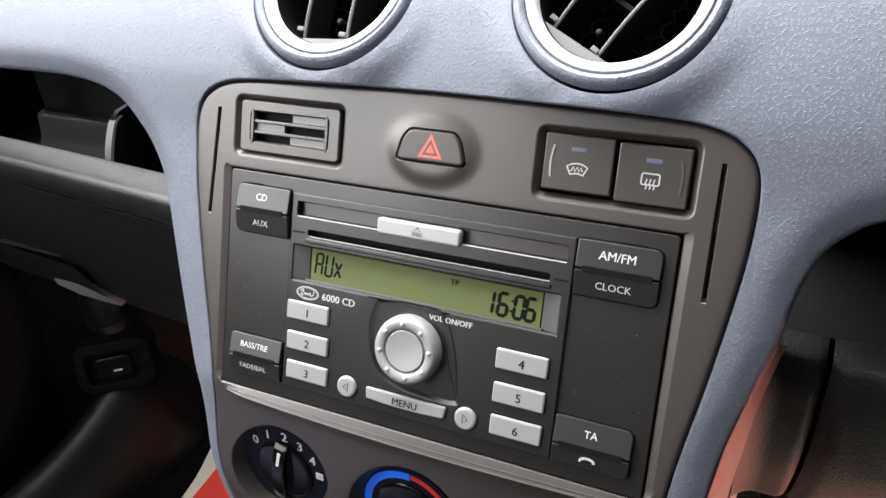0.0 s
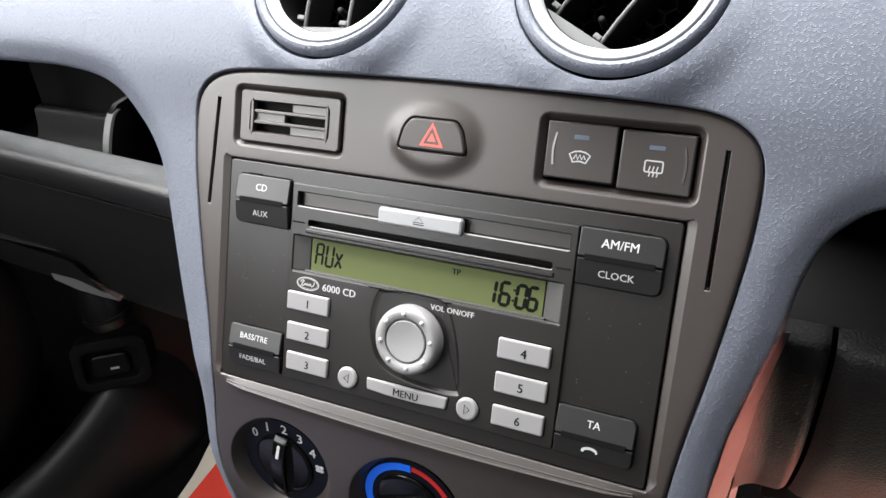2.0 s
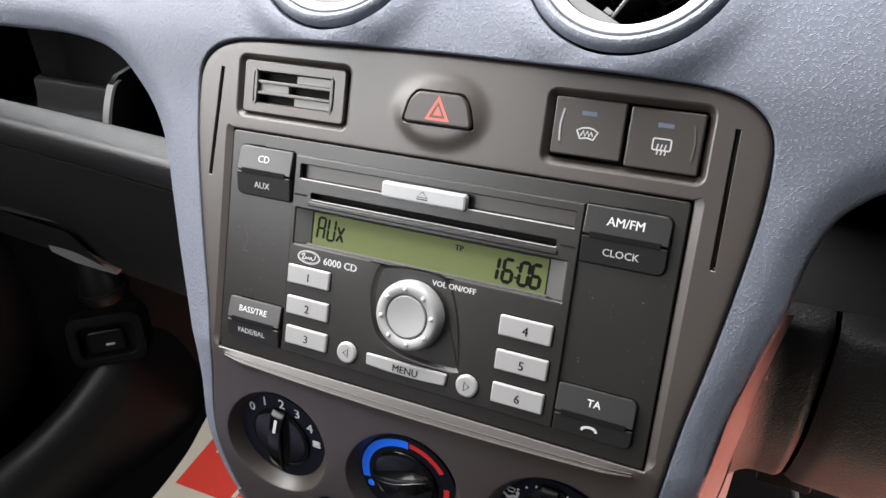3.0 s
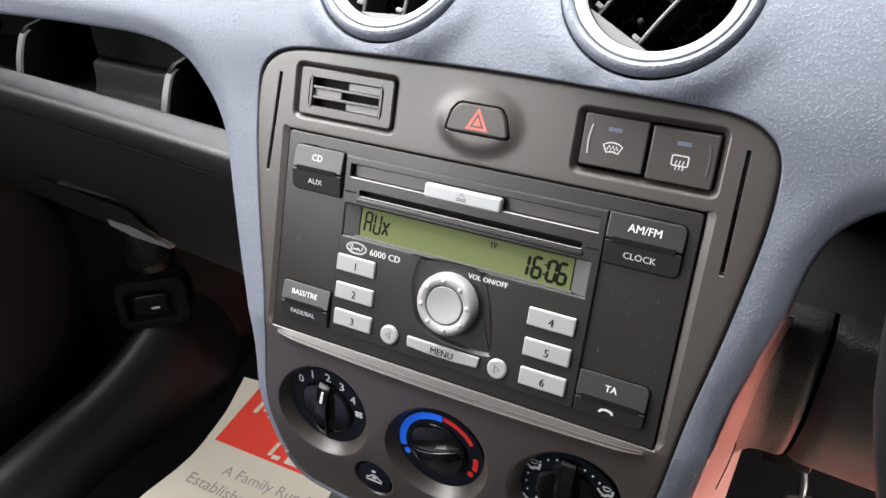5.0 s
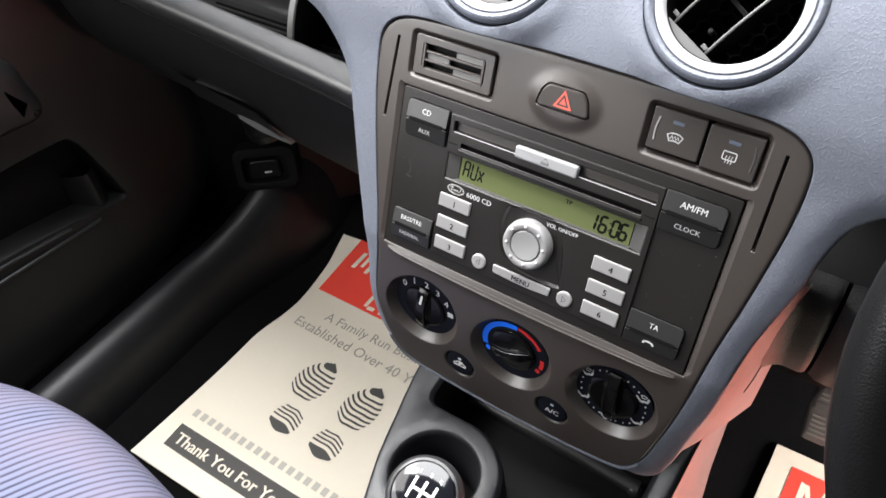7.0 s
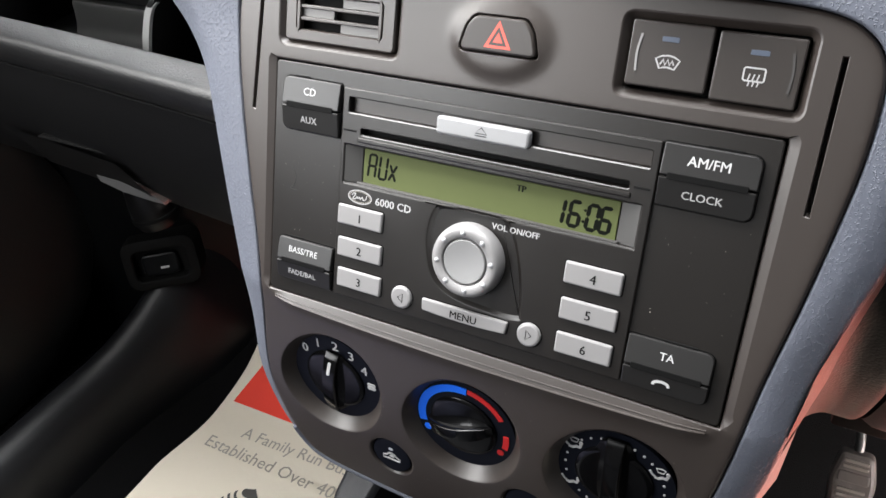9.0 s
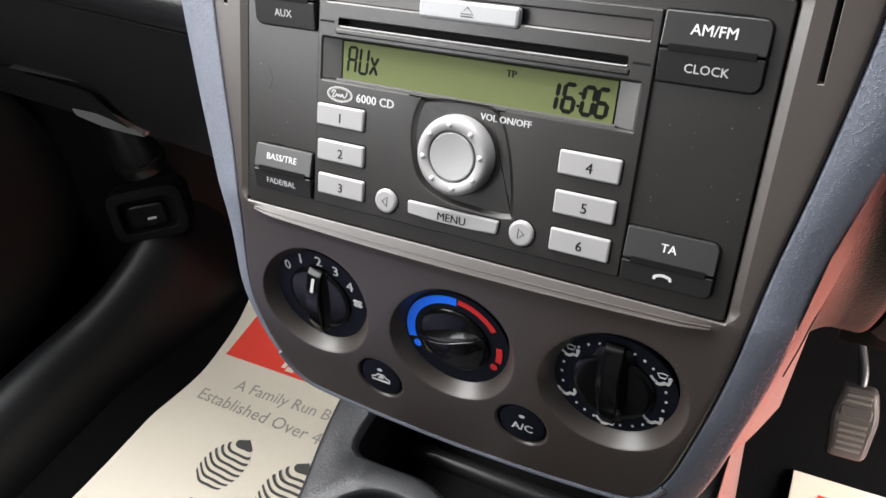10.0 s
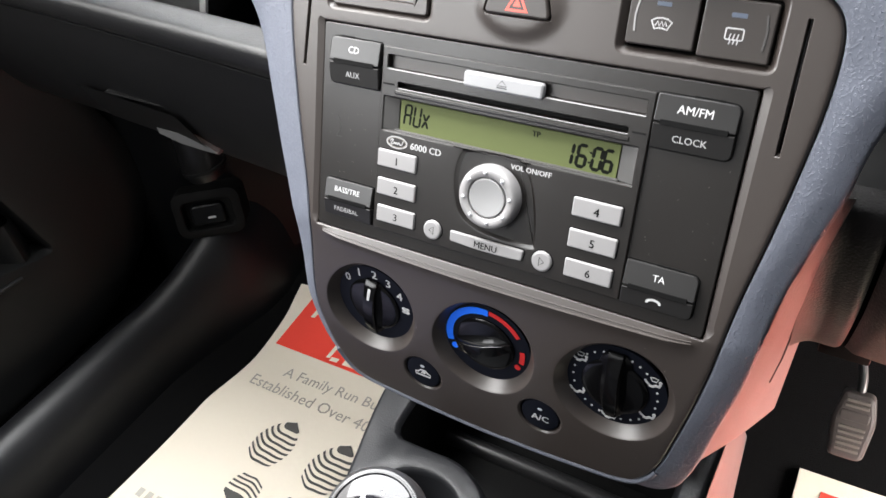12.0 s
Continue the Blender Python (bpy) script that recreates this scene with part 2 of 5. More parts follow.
def striped_fabric():
    """Blue seat cloth woven with mauve and dark ribs."""
    m = material("ribbed_blue_cloth", (0.22, 0.27, 0.48), 0.85, vary=0.12, grain=900, bump=0.2, spec=0.15)
    t = m.node_tree
    b = t.nodes["Principled BSDF"]
    co = t.nodes.new("ShaderNodeTexCoord")
    turn = t.nodes.new("ShaderNodeMapping")
    turn.inputs["Rotation"].default_value = (0, 0, radians(28))
    t.links.new(co.outputs["Object"], turn.inputs["Vector"])
    w = t.nodes.new("ShaderNodeTexWave")
    w.bands_direction = "X"
    w.inputs["Scale"].default_value, w.inputs["Distortion"].default_value = 44, 0.25
    t.links.new(turn.outputs[0], w.inputs["Vector"])
    r = t.nodes.new("ShaderNodeValToRGB")
    e = r.color_ramp.elements
    e[0].position, e[0].color = 0.10, (0.034, 0.036, 0.062, 1)
    e[1].position, e[1].color = 0.26, (0.094, 0.096, 0.142, 1)
    top = e.new(0.92)
    top.color = (0.116, 0.126, 0.188, 1)
    t.links.new(w.outputs[1], r.inputs[0])
    n = t.nodes.new("ShaderNodeTexNoise")
    n.inputs["Scale"].default_value = 7
    t.links.new(co.outputs["Object"], n.inputs["Vector"])
    f = t.nodes.new("ShaderNodeMapRange")
    f.inputs[1].default_value, f.inputs[2].default_value, f.inputs[4].default_value = 0.42, 0.6, 0.5
    t.links.new(n.outputs[0], f.inputs[0])
    mv = t.nodes.new("ShaderNodeMix")
    mv.data_type = "RGBA"
    mv.inputs[7].default_value = (0.135, 0.108, 0.136, 1)
    t.links.new(f.outputs[0], mv.inputs[0])
    t.links.new(r.outputs[0], mv.inputs[6])
    t.links.new(mv.outputs[2], b.inputs["Base Color"])
    bp = t.nodes.new("ShaderNodeBump")
    bp.inputs["Strength"].default_value, bp.inputs["Distance"].default_value = 0.4, 0.001
    t.links.new(w.outputs[1], bp.inputs["Height"])
    t.links.new(bp.outputs[0], b.inputs["Normal"])
    return m


CLOTH = striped_fabric()

# ---- building helpers (millimetres in the panel's own plane, u right, v up, w out) ----
MM = 0.001
PANEL_LEAN, PANEL_Z, BEND, FOLD, SHIFT = 22.75, 0.591, math.atan(0.31), -62.0, -5.5
FACE = Matrix.Translation((0, 0, PANEL_Z)) @ Matrix.Rotation(radians(90 - PANEL_LEAN), 4, "X")


def sideways(s):
    """The heater section sits a little towards the passenger."""
    k = min(1.0, max(0.0, -s / 70.0))
    return SHIFT * k * k * (3 - 2 * k)


def swell(v):
    """The heater section bulges outwards."""
    s = FOLD - v
    return 5.0 * math.sin(math.pi * s / 126.0) if 0 < s < 126 else 0.0


def bent(u, v, w):
    """Panel point in metres; below the fold the panel bends back."""
    if v >= FOLD:
        return Vector((u, v, w)) * MM
    s = v - FOLD
    return Vector((u + sideways(s), FOLD + s * math.cos(BEND) - w * math.sin(BEND), s * math.sin(BEND) + w * math.cos(BEND))) * MM


HEAT = FACE @ Matrix.Translation((0, FOLD * MM, 0)) @ Matrix.Rotation(BEND, 4, "X")


def at_face(u, v, w=0.0):
    return FACE @ Matrix.Translation((u * MM, v * MM, w * MM))


def at_heat(u, s, w=0.0):
    return HEAT @ Matrix.Translation((u * MM, s * MM, w * MM))


def thing(name, m, label, category, group="", kind=""):
    ob = new(name)
    ob.matrix_world = m
    ob.empty_display_size = 0.01
    return tagged(ob, label, category, group, kind)


def part(name, bm, mat, parent=None, label="", smooth=True, sharp=38, crisp=False):
    """One mesh under a thing or part. crisp: large faces keep their own flat shading beside narrow rounded edges."""
    me = bpy.data.meshes.new(name)
    bmesh.ops.recalc_face_normals(bm, faces=bm.faces[:])
    bm.to_mesh(me)
    bm.free()
    if smooth:
        me.shade_smooth()
        me.set_sharp_from_angle(angle=radians(sharp))
    me.materials.append(mat)
    ob = new(name, me)
    if crisp:
        even = ob.modifiers.new("even_shading", "WEIGHTED_NORMAL")
        even.keep_sharp = True
    if parent is not None:
        ob.parent = parent
    return tagged(ob, label)


def merge(bm, other):
    """Adds other's geometry to bm."""
    table = {v: bm.verts.new(v.co) for v in other.verts}
    for f in other.faces:
        bm.faces.new([table[v] for v in f.verts])
    other.free()
    return bm


def shift(bm, m):
    bmesh.ops.transform(bm, matrix=m, verts=bm.verts[:])
    return bm


def rrect(x0, y0, x1, y1, r, n=4):
    """A rectangle with rounded corners, counterclockwise."""
    rs = r if isinstance(r, (tuple, list)) else (r,) * 4
    pts = []
    for (cx, cy, a), q in zip(((x1, y1, 0), (x0, y1, 90), (x0, y0, 180), (x1, y0, 270)), rs):
        ox, oy = (cx - q if cx == x1 else cx + q), (cy - q if cy == y1 else cy + q)
        for k in range(n + 1):
            t = radians(a + 90 * k / n)
            pts.append((ox + q * math.cos(t), oy + q * math.sin(t)))
    return pts


def filleted(pts, radii, n=5):
    """A polygon with rounded corners."""
    out = []
    for k, p in enumerate(pts):
        a, b, p = Vector(pts[k - 1]), Vector(pts[(k + 1) % len(pts)]), Vector(p)
        q, s = p + (a - p).normalized() * radii[k], p + (b - p).normalized() * radii[k]
        out += [tuple(q.lerp(p, i / n).lerp(p.lerp(s, i / n), i / n)) for i in range(n + 1)]
    return out


def circle(cx, cy, r, n=48, ry=None):
    return [(cx + r * math.cos(2 * math.pi * k / n), cy + (ry or r) * math.sin(2 * math.pi * k / n)) for k in range(n)]


def area(pts):
    return 0.5 * sum(a[0] * b[1] - b[0] * a[1] for a, b in zip(pts, pts[1:] + pts[:1]))


def grown(pts, d):
    """The outline moved outwards by d (inwards where negative)."""
    n, out, sgn = len(pts), [], 1 if area(pts) > 0 else -1
    for k in range(n):
        a, b, c = pts[k - 1], pts[k], pts[(k + 1) % n]
        e1, e2 = Vector((b[0] - a[0], b[1] - a[1])), Vector((c[0] - b[0], c[1] - b[1]))
        if e1.length < 1e-9:
            e1 = e2
        if e2.length < 1e-9:
            e2 = e1
        n1, n2 = Vector((e1.y, -e1.x)).normalized(), Vector((e2.y, -e2.x)).normalized()
        m = n1 + n2
        m = m / max(0.35, m.length_squared / 2) if m.length > 1e-6 else n1
        out.append((b[0] + sgn * m.x * d, b[1] + sgn * m.y * d))
    return out


def smoothed(pts, n=6, closed=False):
    """A smooth curve through the points."""
    out, c = [], len(pts)
    for k in range(c if closed else c - 1):
        p0, p1, p2, p3 = (pts[(k + j) % c] if closed else pts[min(max(k + j, 0), c - 1)] for j in (-1, 0, 1, 2))
        for i in range(n):
            t = i / n
            out.append(tuple(0.5 * (2 * b + (d - a) * t + (2 * a - 5 * b + 4 * d - e) * t * t + (3 * b - a - 3 * d + e) * t**3) for a, b, d, e in zip(p0, p1, p2, p3)))
    if not closed:
        out.append(tuple(pts[-1]))
    return out


def prism(pts, w0, w1, bevel=0.5, top=None, scale=MM):
    """A flat block from an outline, with a rounded upper edge; top(u, v) adds to its height."""
    bm = bmesh.new()
    add = top or (lambda u, v: 0.0)
    rings = [(pts, w0, False), (pts, w1 - bevel, True), (grown(pts, -0.3 * bevel), w1 - 0.3 * bevel, True), (grown(pts, -bevel), w1, True)]
    made = []
    for p, w, lift in rings:
        made.append([bm.verts.new((u * scale, v * scale, (w + (add(u, v) if lift else 0)) * scale)) for u, v in p])
    for a, b in zip(made, made[1:]):
        for k in range(len(a)):
            bm.faces.new((a[k - 1], a[k], b[k], b[k - 1]))
    bm.faces.new([bm.verts.new(v.co) for v in made[-1]])
    bm.faces.new(made[0][::-1])
    return bm


def lathe(profile, n=56, scale=MM):
    """A turned shape from (radius, height) pairs; a radius of 0 closes it."""
    bm = bmesh.new()
    rows = []
    for r, h in profile:
        if r <= 1e-6:
            rows.append([bm.verts.new((0, 0, h * scale))])
        else:
            rows.append([bm.verts.new((r * scale * math.cos(2 * math.pi * k / n), r * scale * math.sin(2 * math.pi * k / n), h * scale)) for k in range(n)])
    for a, b in zip(rows, rows[1:]):
        for k in range(n):
            q = [a[k - 1] if len(a) > 1 else a[0], a[k] if len(a) > 1 else a[0], b[k] if len(b) > 1 else b[0], b[k - 1] if len(b) > 1 else b[0]]
            u = list(dict.fromkeys(q))
            if len(u) > 2:
                bm.faces.new(u)
    return bm


def tube(path, radius, n=12, flat=1.0, closed=False):
    """A round bar along points in metres; radius may be a list."""
    bm = bmesh.new()
    pts = [Vector(p) for p in path]
    rows, up = [], Vector((0, 0, 1))
    for k, p in enumerate(pts):
        a, b = (pts[k - 1], pts[(k + 1) % len(pts)]) if closed else (pts[max(k - 1, 0)], pts[min(k + 1, len(pts) - 1)])
        d = (b - a).normalized()
        if abs(d.dot(up)) > 0.97:
            up = Vector((0, 1, 0))
        side = d.cross(up).normalized()
        upp = side.cross(d).normalized()
        r = radius[k] if isinstance(radius, (list, tuple)) else radius
        rows.append([bm.verts.new(p + r * (math.cos(2 * math.pi * j / n) * side + flat * math.sin(2 * math.pi * j / n) * upp)) for j in range(n)])
    pairs = list(zip(rows, rows[1:])) + ([(rows[-1], rows[0])] if closed else [])
    for a, b in pairs:
        for j in range(n):
            bm.faces.new((a[j - 1], a[j], b[j], b[j - 1]))
    if not closed:
        bm.faces.new(rows[0])
        bm.faces.new(rows[-1])
    return bm


def ribbon(pts, width, w0, w1, closed=False, scale=MM):
    """A raised line of a given width along points of the panel plane."""
    bm = bmesh.new()
    n = len(pts)
    left, right = [], []
    for k, p in enumerate(pts):
        a, b = (pts[k - 1], pts[(k + 1) % n]) if closed else (pts[max(k - 1, 0)], pts[min(k + 1, n - 1)])
        d = Vector((b[0] - a[0], b[1] - a[1])).normalized()
        o = Vector((-d.y, d.x)) * width / 2
        left.append((p[0] + o.x, p[1] + o.y))
        right.append((p[0] - o.x, p[1] - o.y))
    rows = [[bm.verts.new((l[0] * scale, l[1] * scale, h * scale)) for l, h in ((a, w0), (a, w1), (b, w1), (b, w0))] for a, b in zip(left, right)]
    pairs = list(zip(rows, rows[1:])) + ([(rows[-1], rows[0])] if closed else [])
    for a, b in pairs:
        for j in range(4):
            bm.faces.new((a[j - 1], a[j], b[j], b[j - 1]))
    if not closed:
        bm.faces.new(rows[0])
        bm.faces.new(rows[-1][::-1])
    return bm


def inside(p, poly):
    x, y, hit = p[0], p[1], False
    for (x0, y0), (x1, y1) in zip(poly, poly[1:] + poly[:1]):
        if (y0 > y) != (y1 > y) and x < (x1 - x0) * (y - y0) / (y1 - y0) + x0:
            hit = not hit
    return hit


def resampled(pts, step, closed=True):
    out, c = [], len(pts)
    for k in range(c if closed else c - 1):
        a, b = Vector(pts[k]), Vector(pts[(k + 1) % c])
        n = max(1, int((b - a).length / step))
        out += [tuple(a.lerp(b, i / n)) for i in range(n)]
    if not closed:
        out.append(tuple(pts[-1]))
    return out


def sheet(outer, holes, height, place, step, creases=()):
    """A moulded sheet over an outline with holes. outer: (points, rings); holes: [(points, rings)]; a ring is (how far out of the sheet's
    body, height) and continues the sheet round its edge. height(u, v) gives w, place(u, v, w) the point."""
    from mathutils.geometry import delaunay_2d_cdt

    loops = [resampled(outer[0], step)] + [resampled(h[0], step) for h in holes]
    verts, edges = [], []
    for lp in loops:
        base = len(verts)
        verts += [Vector(p) for p in lp]
        edges += [(base + k, base + (k + 1) % len(lp)) for k in range(len(lp))]
    for cr in creases:
        base = len(verts)
        verts += [Vector(p) for p in cr]
        edges += [(base + k, base + k + 1) for k in range(len(cr) - 1)]
    xs, ys = [p[0] for p in loops[0]], [p[1] for p in loops[0]]
    fixed = np.array([tuple(v) for v in verts])
    row, y = 0, min(ys)
    while y < max(ys):
        x = min(xs) + (step / 2 if row % 2 else 0)
        while x < max(xs):
            if np.min((fixed[:, 0] - x) ** 2 + (fixed[:, 1] - y) ** 2) > (0.55 * step) ** 2:
                verts.append(Vector((x, y)))
            x += step
        y, row = y + step * 0.87, row + 1
    got = delaunay_2d_cdt(verts, edges, [], 0, 1e-5)
    bm = bmesh.new()
    made, key = {}, {}
    for f in got[2]:
        c = sum((got[0][k] for k in f), Vector((0, 0))) / len(f)
        if not inside(c, loops[0]) or any(inside(c, lp) for lp in loops[1:]):
            continue
        for k in f:
            if k not in made:
                u, v = got[0][k]
                made[k] = bm.verts.new(place(u, v, height(u, v)))
                key[(round(u / step, 3), round(v / step, 3))] = made[k]
        bm.faces.new([made[k] for k in f])
    for lp, rings in [(loops[0], outer[1])] + [(l, h[1]) for l, h in zip(loops[1:], holes)]:
        prev = [key.get((round(u / step, 3), round(v / step, 3))) for u, v in lp]
        for out, drop in rings:
            moved = grown(lp, out)
            now = [bm.verts.new(place(m[0], m[1], height(p[0], p[1]) + drop)) for m, p in zip(moved, lp)]
            for k in range(len(lp)):
                if prev[k - 1] and prev[k]:
                    bm.faces.new((prev[k - 1], prev[k], now[k], now[k - 1]))
            prev = now
    return bm


def loft(sections, closed=False, caps=True):
    """A skin through sections of equal length, in metres."""
    bm = bmesh.new()
    rows = [[bm.verts.new(p) for p in s] for s in sections]
    for a, b in zip(rows, rows[1:]):
        for k in range(0 if closed else 1, len(a)):
            bm.faces.new((a[k - 1], a[k], b[k], b[k - 1]))
    if caps and closed:
        bm.faces.new(rows[0])
        bm.faces.new(rows[-1][::-1])
    return bm


def slab(x0, y0, z0, x1, y1, z1, bevel=0.004, m=None):
    """A block with rounded edges, in metres."""
    bm = bmesh.new()
    bmesh.ops.create_cube(bm, size=1.0, matrix=Matrix.Translation(((x0 + x1) / 2, (y0 + y1) / 2, (z0 + z1) / 2)) @ Matrix.Diagonal((x1 - x0, y1 - y0, z1 - z0, 1)))
    if bevel:
        bmesh.ops.bevel(bm, geom=bm.edges[:], offset=bevel, segments=2, affect="EDGES", profile=0.5)
    if m is not None:
        shift(bm, m)
    return bm


def lettering(body, mat, parent, x, y, z, width=0.0, size=0.0, name="lettering", turn=0.0, lean=0.0, label="", bold=0.0, scale=MM, slope=0.0):
    """Raised print with the built-in font, centred on x, y; sizes in units of scale."""
    cu = bpy.data.curves.new(name, "FONT")
    cu.body, cu.align_x, cu.align_y, cu.extrude, cu.resolution_u, cu.shear, cu.offset = body, "CENTER", "CENTER", 0.0, 2, lean, 0.0
    cu.size = 1.0
    tmp = new("text", cu)
    dg = bpy.context.evaluated_depsgraph_get()
    me = bpy.data.meshes.new_from_object(tmp.evaluated_get(dg))
    bpy.data.objects.remove(tmp)
    co = np.empty(len(me.vertices) * 3)
    me.vertices.foreach_get("co", co)
    co = co.reshape(-1, 3)
    lo, hi = co.min(0), co.max(0)
    k = width / (hi[0] - lo[0]) if width else size / (hi[1] - lo[1])
    ky = size / (hi[1] - lo[1]) if size else k
    mid = (lo + hi) / 2
    c, s = math.cos(radians(turn)), math.sin(radians(turn))
    p = (co - mid) * [k, ky, 1]
    q = np.stack([p[:, 0] * c - p[:, 1] * s + x, p[:, 0] * s + p[:, 1] * c + y, z + slope * (p[:, 0] * s + p[:, 1] * c)], 1) * scale
    me.vertices.foreach_set("co", q.ravel())
    me.update()
    if bold:
        # heavier strokes: the print laid down three times, a little apart
        h = (hi[1] - lo[1]) * ky * scale
        bm = bmesh.new()
        for k in (-1, 0, 1):
            one = bmesh.new()
            one.from_mesh(me)
            merge(bm, shift(one, Matrix.Translation((3.2 * bold * h * k * c, 3.2 * bold * h * k * s, 0.005 * h * (k + 1)))))
        bm.to_mesh(me)
        bm.free()
    me.materials.clear()
    me.materials.append(mat)
    me.name = name
    ob = new(name, me)
    ob.parent = parent
    return tagged(ob, label)

# ---- the cabin's shell ----
def shell(name, boxes, mat, label):
    bm = bmesh.new()
    for b in boxes:
        merge(bm, slab(*b, bevel=0.006))
    return tagged(part(name, bm, mat), label, kind="structure")


shell("floor", [(-0.80, -1.45, -0.04, 0.80, 0.62, 0.0)], CARPET, "black carpeted cabin floor")
shell("bulkhead", [(-0.80, 0.56, 0.0, 0.80, 0.60, 0.80)], CARPET, "black carpeted bulkhead behind the footwells")
shell("ceiling", [(-0.80, -1.45, 1.33, 0.80, -0.22, 1.36)], LINING, "plain grey roof lining")
shell("wall_rear", [(-0.80, -1.49, 0.0, 0.80, -1.45, 1.36)], LINING, "plain grey rear wall of the cabin")
shell("wall_passenger_side", [(-0.84, -1.45, 0.0, -0.78, 0.62, 0.80), (-0.80, -1.45, 0.80, -0.74, -1.30, 1.36)], BLACK, "black side wall below the passenger window")
shell("wall_driver_side", [(0.74, -1.45, 0.0, 0.80, 0.62, 0.76), (0.74, -1.45, 0.76, 0.80, -0.85, 1.36)], LINING, "grey side wall below the driver window")

# Unseen blocks added to stop lamp light crossing between the footwells.
shell("footwell_light_block", [(-0.112, 0.185, 0.0, 0.112, 0.56, 0.55), (-0.085, -0.60, 0.0, 0.095, 0.185, 0.225)], CARPET, "unseen black block that stops light between the footwells")

# footwell carpet ramp under the dash, one sheet across both sides
ramp = []
for k in range(15):
    x = -0.78 + 1.56 * k / 14
    ramp.append([(x, y, z + 0.004 * math.sin(9 * x + 20 * y)) for y, z in ((0.30, -0.005), (0.38, 0.02), (0.44, 0.07), (0.50, 0.16), (0.54, 0.30), (0.55, 0.44))])
tagged(part("floor_ramp", loft(ramp), CARPET), "black carpet rising at the front of the footwells", kind="structure")

# ---- centre panel: taupe plate with its openings ----
upper = [(119.0, -60.0), (122.0, -37.0), (127.8, -4.0), (132.8, 30.0), (135.2, 52.0), (135.6, 72.0), (133.8, 83.0), (128.5, 90.5), (118.5, 95.8), (99.5, 98.4), (52.0, 99.7), (0.0, 100.3)]
lower = [(118.0, FOLD - 14), (117.0, FOLD - 40), (114.6, FOLD - 64), (108.5, FOLD - 90), (101.0, FOLD - 107), (90.0, FOLD - 116.5), (64.0, FOLD - 120.5), (30.0, FOLD - 123.0), (0.0, FOLD - 124.0)]
half = smoothed(lower[::-1] + upper, 5)
PANEL_LINE = [(x + 2.2 * min(1.0, max(0.0, (y + 130) / 70)) * min(1.0, x / 60), y) for x, y in half] + [(-x, y) for x, y in half[::-1][1:-1]]


def bow(u):
    """The lower edge of the chamfer under the radio."""
    return FOLD - 2.2 - 3.2 * max(0.0, 1 - (u / 112.0) ** 2)


def panel_height(u, v):
    w = 0.0
    d = math.hypot((u + 0.5) / 24.5, (v - 75.5) / 17.5)
    if d < 1:
        k = min(1.0, (1 - d) / 0.34)
        w += 1.8 * k * k * (3 - 2 * k)
    b = bow(u)
    if abs(u) < 112 and v < FOLD + 0.3:
        if v >= b - 0.05:
            w += 2.4 * (FOLD + 0.3 - v) / (FOLD + 0.3 - b + 1e-6) * min(1, (112 - abs(u)) / 14)
        elif v > b - 9:
            w += 2.4 * (1 - (b - v) / 9) ** 2 * min(1, (112 - abs(u)) / 14)
    reach = 116.2 + 0.006 * (v + 62)
    if -58 < v < 55 and abs(u) < reach:
        w -= 0.38 * (reach - abs(u))
    return w + swell(v)


def hole(pts, depth, lip=1.2):
    return pts, [(-lip * 0.3, -0.15 * lip), (-lip, -lip), (-lip * 1.1, -depth)]


DIALS = [(-79.0, -50.0), (-2.4, -50.8), (74.0, -49.0)]
PUSH = [(-45.2, -89.2), (33.4, -87.6)]
RADIO = rrect(-113.6, -61.9, 113.6, 55.4, 1.4)
slot_left = [(-119.8, 84.0), (-122.3, 84.0), (-126.3, 29.0), (-124.0, 28.4)]
slot_right = [(125.1, 84.0), (122.8, 84.0), (123.0, 28.4), (125.4, 28.4)]
holes = [
    (RADIO, [(-0.3, -0.1), (-0.8, -0.5), (-1.0, -1.4), (-1.0, -14)]),
    (rrect(-111.6, 60.4, -46.2, 91.8, 4.5), [(-0.7, -0.3), (-2.6, -2.8), (-2.9, -3.3), (-3.0, -8)]),
    (rrect(47.6, 60.0, 115.9, 92.2, 4.5), [(-0.7, -0.3), (-2.8, -3.0), (-3.2, -3.6), (-3.4, -8)]),
    hole(filleted([(-18.6, 68.8), (18.2, 68.8), (15.4, 80.0), (11.6, 84.8), (-11.6, 84.8), (-15.6, 80.0)], (3.4, 3.4, 2.4, 2.4, 2.4, 2.4)), 8, 0.5),
    hole(slot_left, 9, 0.3),
    hole(slot_right, 9, 0.3),
]
for u, s in DIALS:
    holes.append((circle(u - sideways(s), FOLD + s, 33.0, 60), [(-0.6, -0.15), (-1.3, -0.7), (-5.2, -6.0), (-6.0, -7.4), (-6.1, -12.0)]))
for u, s in PUSH:
    holes.append((circle(u - sideways(s), FOLD + s, 14.0, 36, 14.4), [(-0.5, -0.2), (-1.2, -0.9), (-1.9, -3.0), (-2.0, -6.0)]))
creases = [[(u, bow(u)) for u in range(-110, 111, 5)]] + [[(s * (116.2 + 0.006 * (v + 62)), v) for v in range(-54, 55, 4)] for s in (-1, 1)]
panel = thing("radio_fascia", FACE, "taupe satin plastic fascia with round heater openings", "fascia")
part("panel_plate", sheet((grown(PANEL_LINE, -2.2), [(0.9, -0.2), (1.7, -0.9), (2.2, -2.2), (2.3, -9)]), holes, panel_height, bent, 3.0, creases), TAUPE, panel, "", True, 20, True)
for share, size in ((0.0, 0.00055), (0.42, 0.0004)):
    line = [(u, bow(u) * (1 - share) + FOLD * share) for u in range(-108, 109, 6)]
    part("edge_bead", tube([bent(u, v, panel_height(u, v) + 0.05) for u, v in line], size, 8), TAUPE, panel, "fine moulded edge line under the radio")
